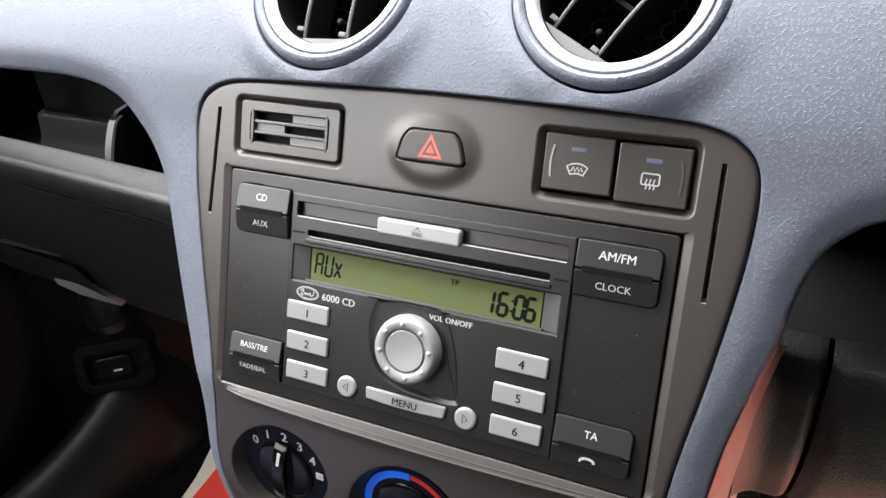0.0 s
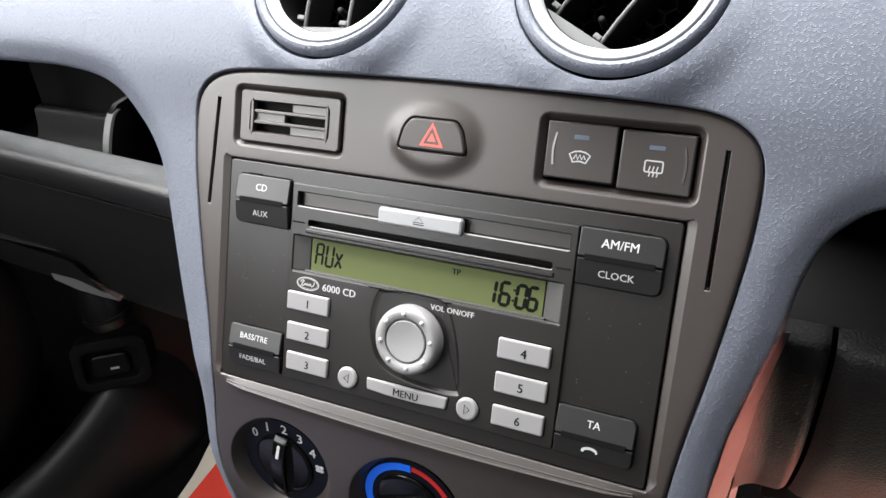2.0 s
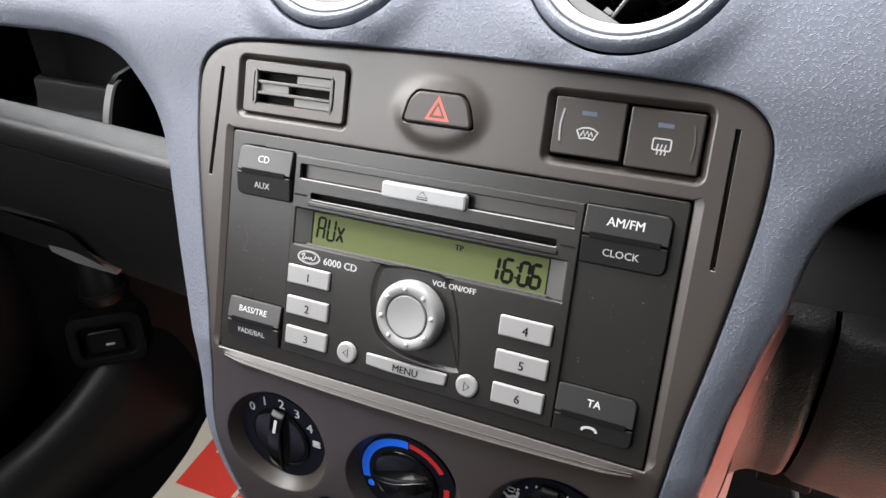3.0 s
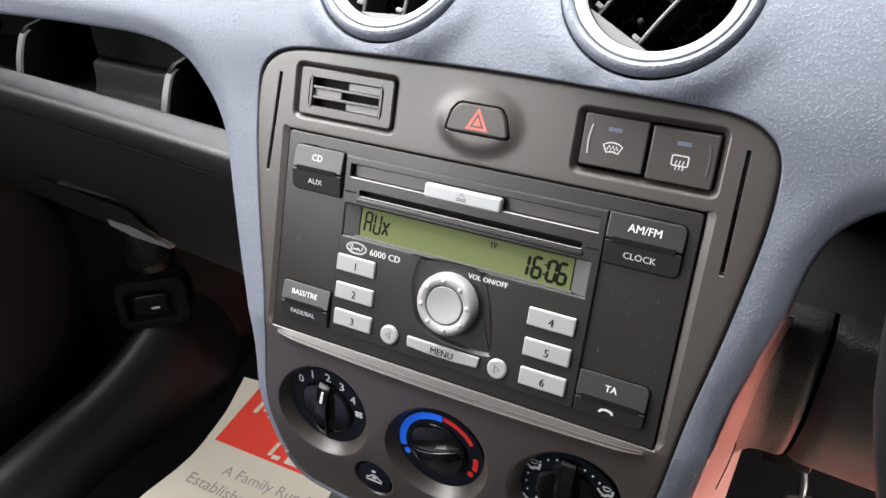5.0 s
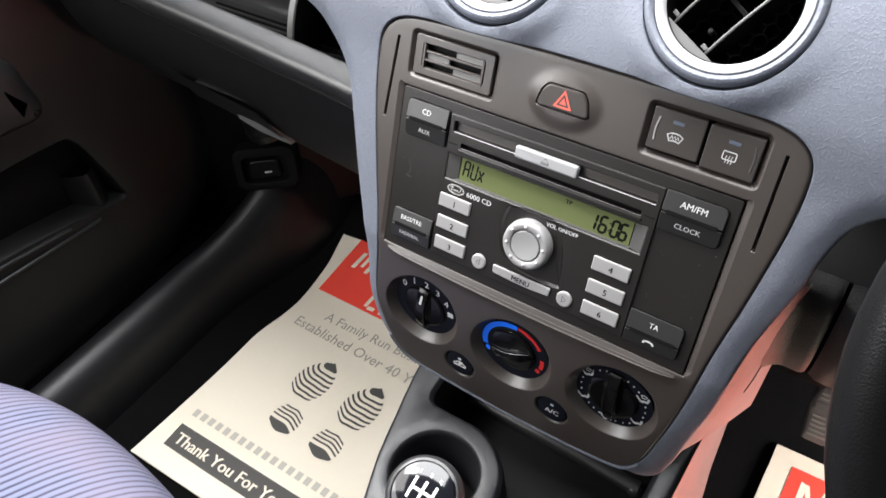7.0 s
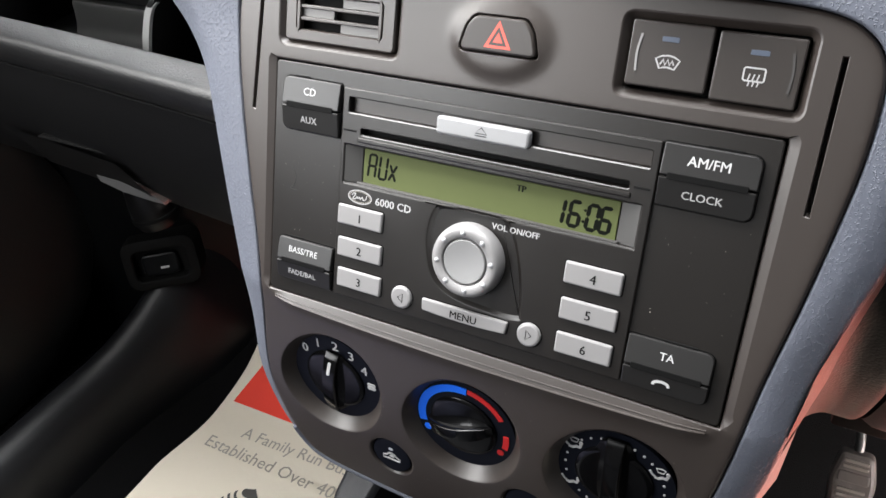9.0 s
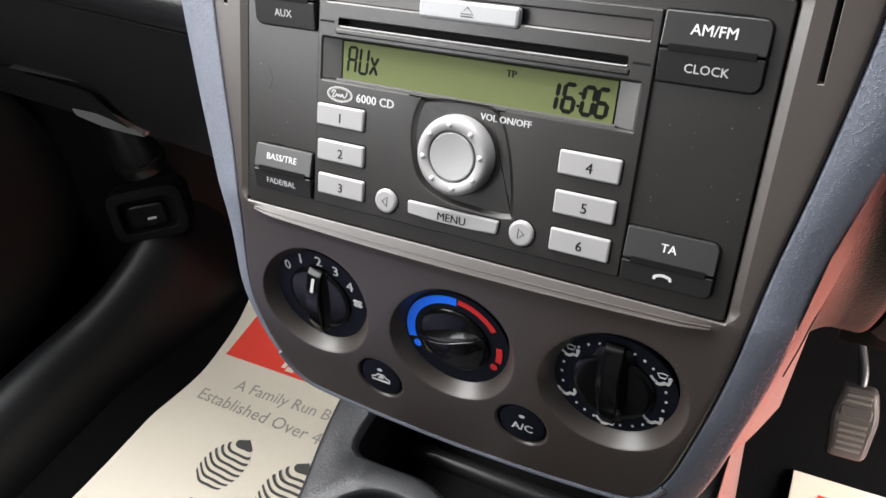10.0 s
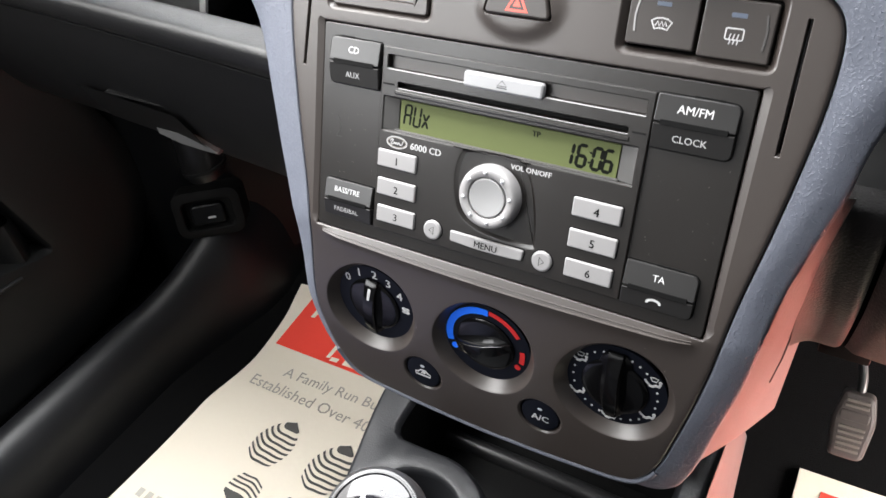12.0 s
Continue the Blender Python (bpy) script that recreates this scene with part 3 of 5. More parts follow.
part("panel_backing", prism(grown(rrect(-118, -60, 118, 94, 8), 0), -30, -16, 0.5), CAVITY, panel, "black backing behind the panel")
lower_back = [(x * 0.93, (y - FOLD) * 0.95 - 4) for x, y in [p for p in PANEL_LINE if p[1] < FOLD - 4]]
part("panel_backing", shift(prism(lower_back if area(lower_back) > 0 else lower_back[::-1], -24, -12.5, 0.5), FACE.inverted() @ HEAT), CAVITY, panel, "black backing behind the heater dials")

# ---- blue dash cover round it ----
left_arch = [(-660, 84), (-520, 87), (-371, 90), (-314, 91.5), (-262, 92), (-236, 91.5), (-212, 88.5), (-195, 82), (-182.5, 71), (-171.0, 57.5), (-162.5, 41), (-155, 11), (-147.5, -20), (-137.5, -58)]
leg = [(-130.5, FOLD - 28), (-127.0, FOLD - 60), (-119.5, FOLD - 93), (-110.5, FOLD - 112), (-97.0, FOLD - 121.5), (-64.0, FOLD - 124.5), (0.0, FOLD - 127.5)]
right_leg = [(64.0, FOLD - 126.0), (95.0, FOLD - 125.0), (108.0, FOLD - 122.0), (116.5, FOLD - 115), (122.0, FOLD - 104), (129.0, FOLD - 76), (134.0, FOLD - 40), (136.5, FOLD - 10), (138.5, -48), (142.0, -28), (148.5, -4), (153.5, 14), (156.0, 30), (158.5, 41), (163.5, 54), (171, 62.5), (180, 68.5), (205, 78), (250, 87), (320, 92), (460, 94)]
run = smoothed(left_arch + leg + right_leg, 4)
RUN = np.array(resampled(run, 4.0, False))
DASH_LINE = run + [(460, 262), (-660, 262)]
VENTS = [(-62.0, 150.0), (72.5, 150.5)]


def dash_height(u, v):
    d = max(0.0, v - 98.0)
    lift = min(1.0, max(0.0, (v - 62.0) / 42.0))
    w = -1.0 + 3.0 * lift * lift * (3 - 2 * lift) - 0.021 * d - 0.00263 * d * d
    for cu, cv in VENTS:
        r = math.hypot(u - cu, v - cv)
        if r < 62:
            flat = -6.5 - 0.34 * (v - 151.0)
            k = 1 - min(1, max(0, (r - 45) / 17)) ** 2 * (3 - 2 * min(1, max(0, (r - 45) / 17)))
            w = w * (1 - k) + flat * k
    if v < 130:
        d = math.sqrt(float(np.min((RUN[:, 0] - u) ** 2 + (RUN[:, 1] - v) ** 2)))
        w -= 0.022 * max(0.0, 16.0 - d) ** 2
    if v > 60 and u > 150:
        w -= 0.0006 * (u - 150) ** 2
    return w + swell(v)


dash_holes = [(grown(PANEL_LINE, 1.5), [(-0.35, -0.08), (-0.8, -0.45), (-1.1, -1.3), (-1.1, -14)])]
for u, v in VENTS:
    dash_holes.append((circle(u, v, 45.0, 64), [(-0.2, -0.4), (-0.3, -1.5), (-0.3, -14)]))
dash = thing("dash_cover", FACE, "blue-grey grained plastic dashboard cover above the radio", "dashboard")
part("cover_skin", sheet((grown(DASH_LINE, -3.0), [(1.3, -0.5), (2.4, -1.8), (3.0, -4.0), (3.0, -15.0)]), dash_holes, dash_height, bent, 4.5), BLUE, dash, sharp=75, crisp=True)
rim = sorted(p for p in resampled(grown(PANEL_LINE, 1.7), 3.0) if p[1] < FOLD - 96)
part("cover_rim", tube([bent(u, v, panel_height(u, v) - 1.5) for u, v in rim], 0.0017, 10), BLUE, dash, "thin blue-grey rim under the fascia")
for u, v in VENTS:
    m = FACE.inverted() @ at_face(u, v, -6.5) @ Matrix.Rotation(radians(-18.8), 4, "X")
    part("vent_surround", shift(lathe([(45.0, -2.5), (44.7, -0.6), (44.0, 0.9), (42.9, 2.0), (41.6, 2.4), (40.3, 1.9), (39.4, 0.7), (39.0, -1.0), (38.8, -8.0)], 72), m), BLUE, dash, "raised blue-grey ring round the vent")
# Unseen slabs added so windscreen light does not leak behind the dash.
shell("dash_top_closure", [(-0.78, 0.25, 0.735, 0.78, 0.60, 0.765), (-0.78, 0.0, 0.70, -0.655, 0.30, 0.765), (0.455, 0.0, 0.70, 0.78, 0.30, 0.765)], BLACK, "unseen black slabs closing the dash against light leaks")

# ---- car radio ----
radio = thing("car_radio", FACE, "charcoal car radio with silver keys and a green display", "car radio")
CENTRE = rrect(-72.6, -53.0, 71.0, 46.6, 0.8)
part("face_frame", sheet((rrect(-111.5, -60.0, 111.5, 53.3, 1.2), [(0.3, -0.15), (0.5, -0.6), (0.5, -12)]), [(CENTRE, [(0.0, -4.0)])], lambda u, v: -0.2, lambda u, v, w: Vector((u, v, w)) * MM, 3.0), CHARCOAL, radio, sharp=20)
part("chassis", prism(rrect(-108, -57, 108, 50, 1.0), -14, -6, 0.5), CAVITY, radio)


def centre_height(u, v):
    return 1.5


knob_bay = smoothed([(-16, 3.5), (-22, 0), (-24.5, -14), (-20, -31), (-8, -38.5), (9, -40.5), (23, -40.5), (25.5, -36), (22, -14), (15, 2), (4, 4.5)][::-1], 4, True)
bays = [
    (rrect(-69.6, 35.2, 68.2, 43.0, 1.0), [(-0.5, -0.5), (-0.9, -3.6)]),
    (rrect(-62.6, 26.0, 61.6, 29.8, 1.2), [(-0.4, -0.3), (-0.9, -5.0)]),
    (rrect(-70.8, 2.4, 67.8, 21.8, 1.2), [(-0.5, -0.2), (-1.0, -1.0), (-1.2, -3.6)]),
    (knob_bay, [(-0.5, -0.15), (-1.2, -0.7), (-1.8, -1.3), (-2.2, -1.6), (-2.3, -3.0)]),
]
part("centre_plate", sheet((grown(CENTRE, -0.6), [(0.4, -0.2), (0.6, -0.6), (0.6, -2.5)]), bays, centre_height, lambda u, v, w: Vector((u, v, w)) * MM, 6.0), CHARCOAL, radio, sharp=20, crisp=True)
part("knob_bay", prism(grown(knob_bay, -1.6), -2.2, -0.15, 0.2), CHARCOAL, radio)
part("load_recess", prism(rrect(-70.4, 34.6, 69.0, 43.6, 0.6), -2.2, -1.9, 0.1), TAUPE, radio, "grey recess strip")
part("disc_slot", prism(rrect(-63, 25.4, 62, 30.4, 0.6), -3.2, -3.0, 0.1), CAVITY, radio, "black disc slot")
part("slot_line", prism(rrect(-71.4, 27.2, -64.4, 28.1, 0.2), 1.4, 1.75, 0.1), KEY_INK, radio)
part("slot_line", prism(rrect(63.0, 27.2, 69.4, 28.1, 0.2), 1.4, 1.75, 0.1), KEY_INK, radio)
part("slot_lip", prism(rrect(-63.5, 22.9, 62.5, 25.4, 0.8), 1.2, 2.2, 0.7), CHARCOAL, radio)

display = part("display", prism(rrect(-61.2, 4.0, 58.6, 20.2, 0.4), -1.95, -1.55, 0.15), LCD, radio, "olive green display")
# bezel walls lighter than the plate
for x0, x1 in ((-70.6, -61.6), (59.0, 67.6)):
    part("display_bezel", prism(rrect(x0, 3.4, x1, 21.0, 0.6), -2.0, -0.7, 0.5, top=(lambda u, v, c=(x0 + x1) / 2: 0.30 * abs(u - (-61.6 if c < 0 else 59.0)) - 0.9)), BEZEL, radio, "grey bevelled display surround")
part("display_bezel", prism(rrect(-63.5, 2.9, 60.2, 4.3, 0.3), -2.0, 0.4, 0.4), BEZEL, radio, "grey bevelled display surround")


def seg(a, b, t=0.55):
    """One display bar from a to b with pointed ends."""
    d = Vector((b[0] - a[0], b[1] - a[1]))
    n, e = Vector((-d.y, d.x)).normalized() * t, d.normalized() * t
    a, b = Vector(a), Vector(b)
    pts = [a, a + e - n, b - e - n, b, b - e + n, a + e + n]
    return prism([tuple(p) for p in pts], -1.56, -1.44, 0.03)


SEGS = {"A": "abcefg", "U": "bcdef", "X": "x", "1": "bc", "6": "acdefg", "0": "abcdef", ":": ":"}


def glyph(ch, x, y, w, h, t, parent):
    """A slanted display character."""
    k = 0.08

    def P(u, v):
        return (x + u * w + k * v * h, y + v * h)

    lines = {"a": ((0, 1), (1, 1)), "b": ((1, 1), (1, 0.5)), "c": ((1, 0.5), (1, 0)), "d": ((0, 0), (1, 0)), "e": ((0, 0.5), (0, 0)), "f": ((0, 1), (0, 0.5)), "g": ((0, 0.5), (1, 0.5))}
    if ch == "X":
        todo = [((0, 1), (0.5, 0.5)), ((1, 1), (0.5, 0.5)), ((0, 0), (0.5, 0.5)), ((1, 0), (0.5, 0.5))]
    elif ch == ":":
        todo = [((0.5, 0.66), (0.5, 0.8)), ((0.5, 0.2), (0.5, 0.34))]
    else:
        todo = [lines[c] for c in SEGS[ch]]
    for a, b in todo:
        part("display_segment", seg(P(*a), P(*b), t), SEGMENT, parent)


for i, ch in enumerate("AUX"):
    glyph(ch, (-58.8, -53.0, -47.8)[i], 7.6, 3.7, 10.4 if ch != "X" else 7.6, 0.60, display)
for ch, x, w in (("1", 32.6, 3.0), ("6", 38.2, 4.2), (":", 43.8, 1.2), ("0", 45.8, 4.1), ("6", 51.2, 4.1)):
    glyph(ch, x, 6.2, w, 10.2, 0.84, display)
lettering("TP", SEGMENT, display, 16.6, 17.0, -1.46, width=4.2, bold=0.02)


def key(name, pts, w1, mat, label="", bevel=0.7, top=None, w0=0.2):
    ob = part(name, prism(pts, w0, w1, bevel, top), mat, radio, label)
    if mat is SILVER:
        part("key_gap", prism(grown(pts, 0.55), 0.9, 1.62, 0.05), CAVITY, ob, "dark gap round the key")
    return ob


for i, (x0, y1, s) in enumerate([(-71.2, -7.0, "1"), (-70.4, -22.8, "2"), (-69.6, -38.2, "3"), (41.4, -7.4, "4"), (41.7, -23.2, "5"), (42.0, -38.6, "6")]):
    k = key("preset_key", rrect(x0, y1 - 9.5, x0 + 24.4, y1, 0.9), 3.0, SILVER, "silver preset key", 0.8)
    lettering(s, KEY_INK, k, x0 + 12.4, y1 - 5.2, 3.08, size=4.0, bold=0.007)
eject = key("eject_key", rrect(-23.6, 34.0, 19.0, 41.8, 1.6), 3.6, EJECT, "bright silver eject key", 1.2)
part("arrow_print", ribbon([(-5.0, 37.2), (-2.3, 39.8), (0.4, 37.2)], 0.4, 3.55, 3.68, True), KEY_INK, eject)
part("arrow_print", ribbon([(-5.0, 36.3), (0.4, 36.3)], 0.4, 3.55, 3.68), KEY_INK, eject)
menu = key("menu_key", filleted([(-22.8, -41.5), (-22.3, -47.3), (-10.0, -48.1), (7.6, -48.1), (19.4, -47.3), (20.0, -41.5)], (1.0, 1.0, 4.0, 4.0, 1.0, 1.0)), 3.0, SILVER, "silver menu key", 0.7)
lettering("MENU", KEY_INK, menu, -1.2, -45.1, 3.12, width=13.0, bold=0.007)
for x, sgn in ((-33.6, -1), (30.0, 1)):
    rk = key("seek_key", circle(x, -44.4, 5.5, 28), 3.2, SILVER, "round silver seek key", 1.2)
    part("arrow_print", ribbon([(x - 1.0 * sgn, -42.2), (x - 1.0 * sgn, -46.6), (x + 1.5 * sgn, -44.4)], 0.5, 3.1, 3.28, True), KEY_INK, rk)


def ridge(ym, hi, slope):
    """Keys that slope away on both sides of a ridge at height ym."""
    return lambda u, v: hi - slope * abs(v - ym)


pairs = [
    ((-106.2, 22.8, -74.2, 47.2), 34.6, "CD", "AUX", (0.6, 3.0), 1),
    ((71.6, 22.6, 106.8, 46.8), 34.4, "AM/FM", "CLOCK", (3.4, 0.4), -1),
    ((-106.2, -52.4, -73.8, -31.0), -42.6, "BASS/TRE", "FADE/BAL", (0.6, 2.0), 1),
    ((71.6, -53.0, 105.6, -31.2), -43.8, "TA", "", (3.2, 0.4), -1),
]
WIDTHS = {"CD": 6.7, "AUX": 9.2, "AM/FM": 15.2, "CLOCK": 15.0, "BASS/TRE": 17.0, "FADE/BAL": 16.4, "TA": 5.8}
for (x0, y0, x1, y1), ym, a, b, corner, side in pairs:
    ro = max(corner)
    r_up = (ro, 0.8, 0.6, 0.6) if side < 0 else (0.8, ro, 0.6, 0.6)
    r_dn = (0.6, 0.6, 0.8, ro) if side < 0 else (0.6, 0.6, ro, 0.8)
    up = key("function_key", rrect(x0, ym + 0.4, x1, y1, r_up), 0.9, KEY_GREY, "dark grey function key", 0.5, ridge(ym, 2.2, 0.15))
    dn = key("function_key", rrect(x0, y0, x1, ym - 0.4, r_dn), 0.9, KEY_GREY, "dark grey function key", 0.5, ridge(ym, 2.2, 0.15))
    part("key_seam", prism(grown(rrect(x0, y0, x1, y1, tuple(max(a, b) for a, b in zip(r_up, r_dn))), 0.55), -0.6, 0.0, 0.1), CAVITY, up, "dark seam round the key pair")
    part("key_groove", prism(rrect(x0 + 3.0, ym - 1.0, x1 - 3.0, ym + 1.6, 0.4), 0.5, 3.25, 0.2), CAVITY, up, "black groove between the keys")
    part("key_tab", prism(rrect(x0 + 6 if side > 0 else x1 - 20, y1 - 0.2, x0 + 14 if side > 0 else x1 - 7, y1 + 0.9, 0.2), -0.2, 0.6, 0.15), CAVITY, up)

    def on_key(ob, body, yy, wd):
        w = 0.9 + 2.2 - 0.15 * abs(yy - ym) + 0.08
        return lettering(body, WHITE, ob, (x0 + x1) / 2 - 0.6, yy, w, width=wd, bold=0.004, slope=-0.15 if yy > ym else 0.15)

    on_key(up, a, ym + 0.55 * (y1 - ym), WIDTHS[a])
    if b:
        on_key(dn, b, ym - 0.52 * (ym - y0), WIDTHS[b])
    else:
        arc = [(x0 + 13.0, ym - 5.6), (x0 + 13.4, ym - 4.4), (x0 + 16, ym - 3.6), (x0 + 18.6, ym - 4.2), (x0 + 19.2, ym - 5.4)]
        part("receiver_print", ribbon(smoothed(arc, 4), 1.1, 1.6, 2.75), WHITE, dn)

lettering("VOL ON/OFF", WHITE, radio, 17.6, -0.6, 1.58, width=21.6, bold=0.012)
lettering("6000 CD", WHITE, radio, -42.4, -2.4, 1.58, width=18.6, bold=0.01)
badge = part("badge", ribbon(circle(-60.3, -2.2, 6.3, 32, 3.1), 0.42, 1.45, 1.62, True), WHITE, radio, "oval maker badge in white outline")
part("badge_ring", ribbon(circle(-60.3, -2.2, 5.6, 32, 2.5), 0.2, 1.45, 1.60, True), SOFT_INK, badge)
part("badge_stroke", ribbon(smoothed([(-64.6, -1.9), (-63.6, -0.8), (-62.6, -1.0), (-63.4, -2.2), (-64.0, -3.4), (-62.6, -3.3), (-61.9, -2.2), (-61.2, -3.1), (-60.5, -2.2), (-59.8, -3.2), (-59.0, -2.0), (-58.3, -3.3), (-57.0, -2.6), (-56.6, -0.9)], 4), 0.42, 1.45, 1.60), WHITE, badge)

knob = part("volume_knob", lathe([(16.2, -1.0), (16.6, 1.5), (16.4, 4.6), (15.8, 6.4), (15.0, 7.2), (14.0, 7.5), (11.6, 7.3), (10.9, 6.9), (10.5, 5.6), (9.8, 5.2), (0.0, 5.2)]), SILVER, radio, "round silver volume knob")
knob.matrix_basis = Matrix.Translation((-1.9 * MM, -18.0 * MM, 0))
part("knob_cap", lathe([(10.1, 5.4), (9.9, 6.6), (9.5, 6.9), (9.0, 6.85), (5.0, 6.5), (0.0, 6.3)]), material("brushed_silver_cap", (0.27, 0.268, 0.268), 0.50, metal=0.2, vary=0.05, grain=2500, bump=0.04, dist=0.0001), knob)
for k in range(8):
    a = radians(90 + 45 * k + 8)
    bm = lathe([(1.15, -0.1), (1.1, 0.4), (0.7, 0.75), (0.0, 0.85)], 14)
    part("knob_stud", shift(bm, Matrix.Translation((12.9 * MM * math.cos(a), 12.9 * MM * math.sin(a), 7.35 * MM))), SATIN, knob)
hair = smoothed([(-101, 5), (-98.5, 0), (-99.5, -4), (-101.5, -6.4), (-97.8, -6.6)], 4)
tagged(part("lint_thread", shift(ribbon(hair, 0.25, -0.2, 0.0), FACE), BEZEL), "fine grey thread of lint stuck to the radio", "lint")

# ---- small grille, hazard switch, window heater switches ----
grille = thing("small_air_grille", at_face(-78.9, 76.2, 0), "taupe plastic sensor grille with offset slats", "air grille")
part("grille_frame", sheet((rrect(-28.6, -12.0, 28.6, 12.0, 1.4), [(0.5, -0.4), (0.7, -1.2), (0.7, -6)]), [(rrect(-23.4, -8.0, 23.4, 8.0, (2, 2, 2, 2)), [(-0.5, -0.6), (-0.8, -3.5)])], lambda u, v: -0.6, lambda u, v, w: Vector((u, v, w)) * MM, 4.0), TAUPE, grille, crisp=True)
part("grille_back", prism(rrect(-24, -9, 24, 9, 0.5), -8, -6.5, 0.2), CAVITY, grille)
for y in (-2.7, 2.6):
    part("slat", prism(rrect(-21.6, y - 0.8, 21.6, y + 0.8, 0.3), -3.0, -0.9, 0.4), TAUPE, grille)
for x0, x1, y in ((-22.6, -21.0, 0), (21.0, 22.6, 0)):
    part("grille_cheek", prism(smoothed([(x0, -7.6), (x1, -7.0), (x1, 7.0), (x0, 7.6)], 2, True), -3.5, -0.3, 0.4), TAUPE, grille)
for x0, x1, y in ((0.8, 21, 5.4), (-21, -3.6, 0.0), (0.0, 21, -5.4)):
    part("shutter", prism(rrect(x0, y - 1.9, x1, y + 1.9, 0.2), -4.4, -2.4, 0.2), material("pale_shutter_plastic", (0.17, 0.165, 0.16), 0.4, vary=0.06, grain=1500, bump=0.04, dist=0.0002), grille)
for x0, x1, y in ((-21, 0.4, 5.4), (-3.2, 21, 0.0), (-21, -0.4, -5.4)):
    part("slat_gap", prism(rrect(x0, y - 1.9, x1, y + 1.9, 0.2), -7.0, -6.2, 0.2), CAVITY, grille)

hazard = thing("hazard_switch", at_face(0, 76.5, 1.3), "dark hazard light switch with a red triangle", "switch")
rim = filleted([(-17.2, -6.7), (16.8, -6.7), (14.2, 3.2), (10.8, 7.3), (-10.8, 7.3), (-14.4, 3.2)], (3.0, 3.0, 2.2, 2.2, 2.2, 2.2))
part("button", prism(rim, -6, 1.3, 1.0), SWITCH, hazard)
part("triangle_print", ribbon([(-5.0, -4.2), (5.0, -4.2), (0.0, 4.9)], 2.1, 1.0, 1.45, True), HAZARD, hazard, "red hazard triangle")
part("triangle_print", prism([(-2.1, -2.5), (2.1, -2.5), (0.0, 1.4)], 1.0, 1.45, 0.05), HAZARD, hazard, "red hazard triangle")

for name, x0, x1, y0, y1, lab, rear in (("windscreen_heater_switch", 51.4, 81.8, 64.6, 89.2, "dark taupe switch with a heated windscreen symbol", False), ("rear_window_heater_switch", 82.6, 112.4, 63.4, 88.4, "dark taupe switch with a heated rear window symbol", True)):
    sw = thing(name, at_face((x0 + x1) / 2, (y0 + y1) / 2, -1.2), lab, "switch", "window heater switches")
    hw, hh = (x1 - x0) / 2 - 0.4, (y1 - y0) / 2 - 0.5
    part("rocker", prism(rrect(-hw, -hh, hw, hh, 1.0), -7, 1.0, 0.7), SWITCH, sw)
    part("indicator_lens", prism(rrect(-3.2, 5.0, 3.0, 6.8, 0.3), 0.9, 1.15, 0.1), LED, sw, "small unlit blue indicator lens")
    side = -1 if not rear else 1
    # Pale raised crescent paints the highlight of the switch's hollow edge.
    part("edge_highlight", ribbon(smoothed([(side * 10.6, 7.0), (side * 11.6, 0.5), (side * 11.2, -6.4)], 5), 0.8, 1.0, 1.35), SILVER if not rear else BEZEL, sw)
    if rear:
        part("symbol_print", ribbon(rrect(-4.2, -3.8, 2.9, 0.7, 0.7, 3), 0.55, 1.0, 1.2, True), WHITE, sw)
        for x in (-2.2, -0.65, 0.9):
            part("symbol_print", ribbon([(x, -5.6), (x + 0.3, -4.5), (x - 0.25, -3.4), (x + 0.2, -1.4)], 0.45, 1.0, 1.25), WHITE, sw)
    else:
        fan = [(-4.4, -1.2), (-2.3, -0.1), (0, 0.25), (2.3, -0.1), (4.4, -1.2), (2.7, -4.5), (1.3, -4.1), (0, -3.9), (-1.3, -4.1), (-2.7, -4.5)]
        part("symbol_print", ribbon(fan, 0.6, 1.0, 1.2, True), WHITE, sw)
        part("symbol_print", ribbon([(-2.6, -3.2), (-1.6, -1.2), (-0.8, -3.2), (0.1, -1.2), (0.9, -3.2), (1.7, -1.4), (2.4, -3.0)], 0.55, 1.0, 1.22), WHITE, sw)

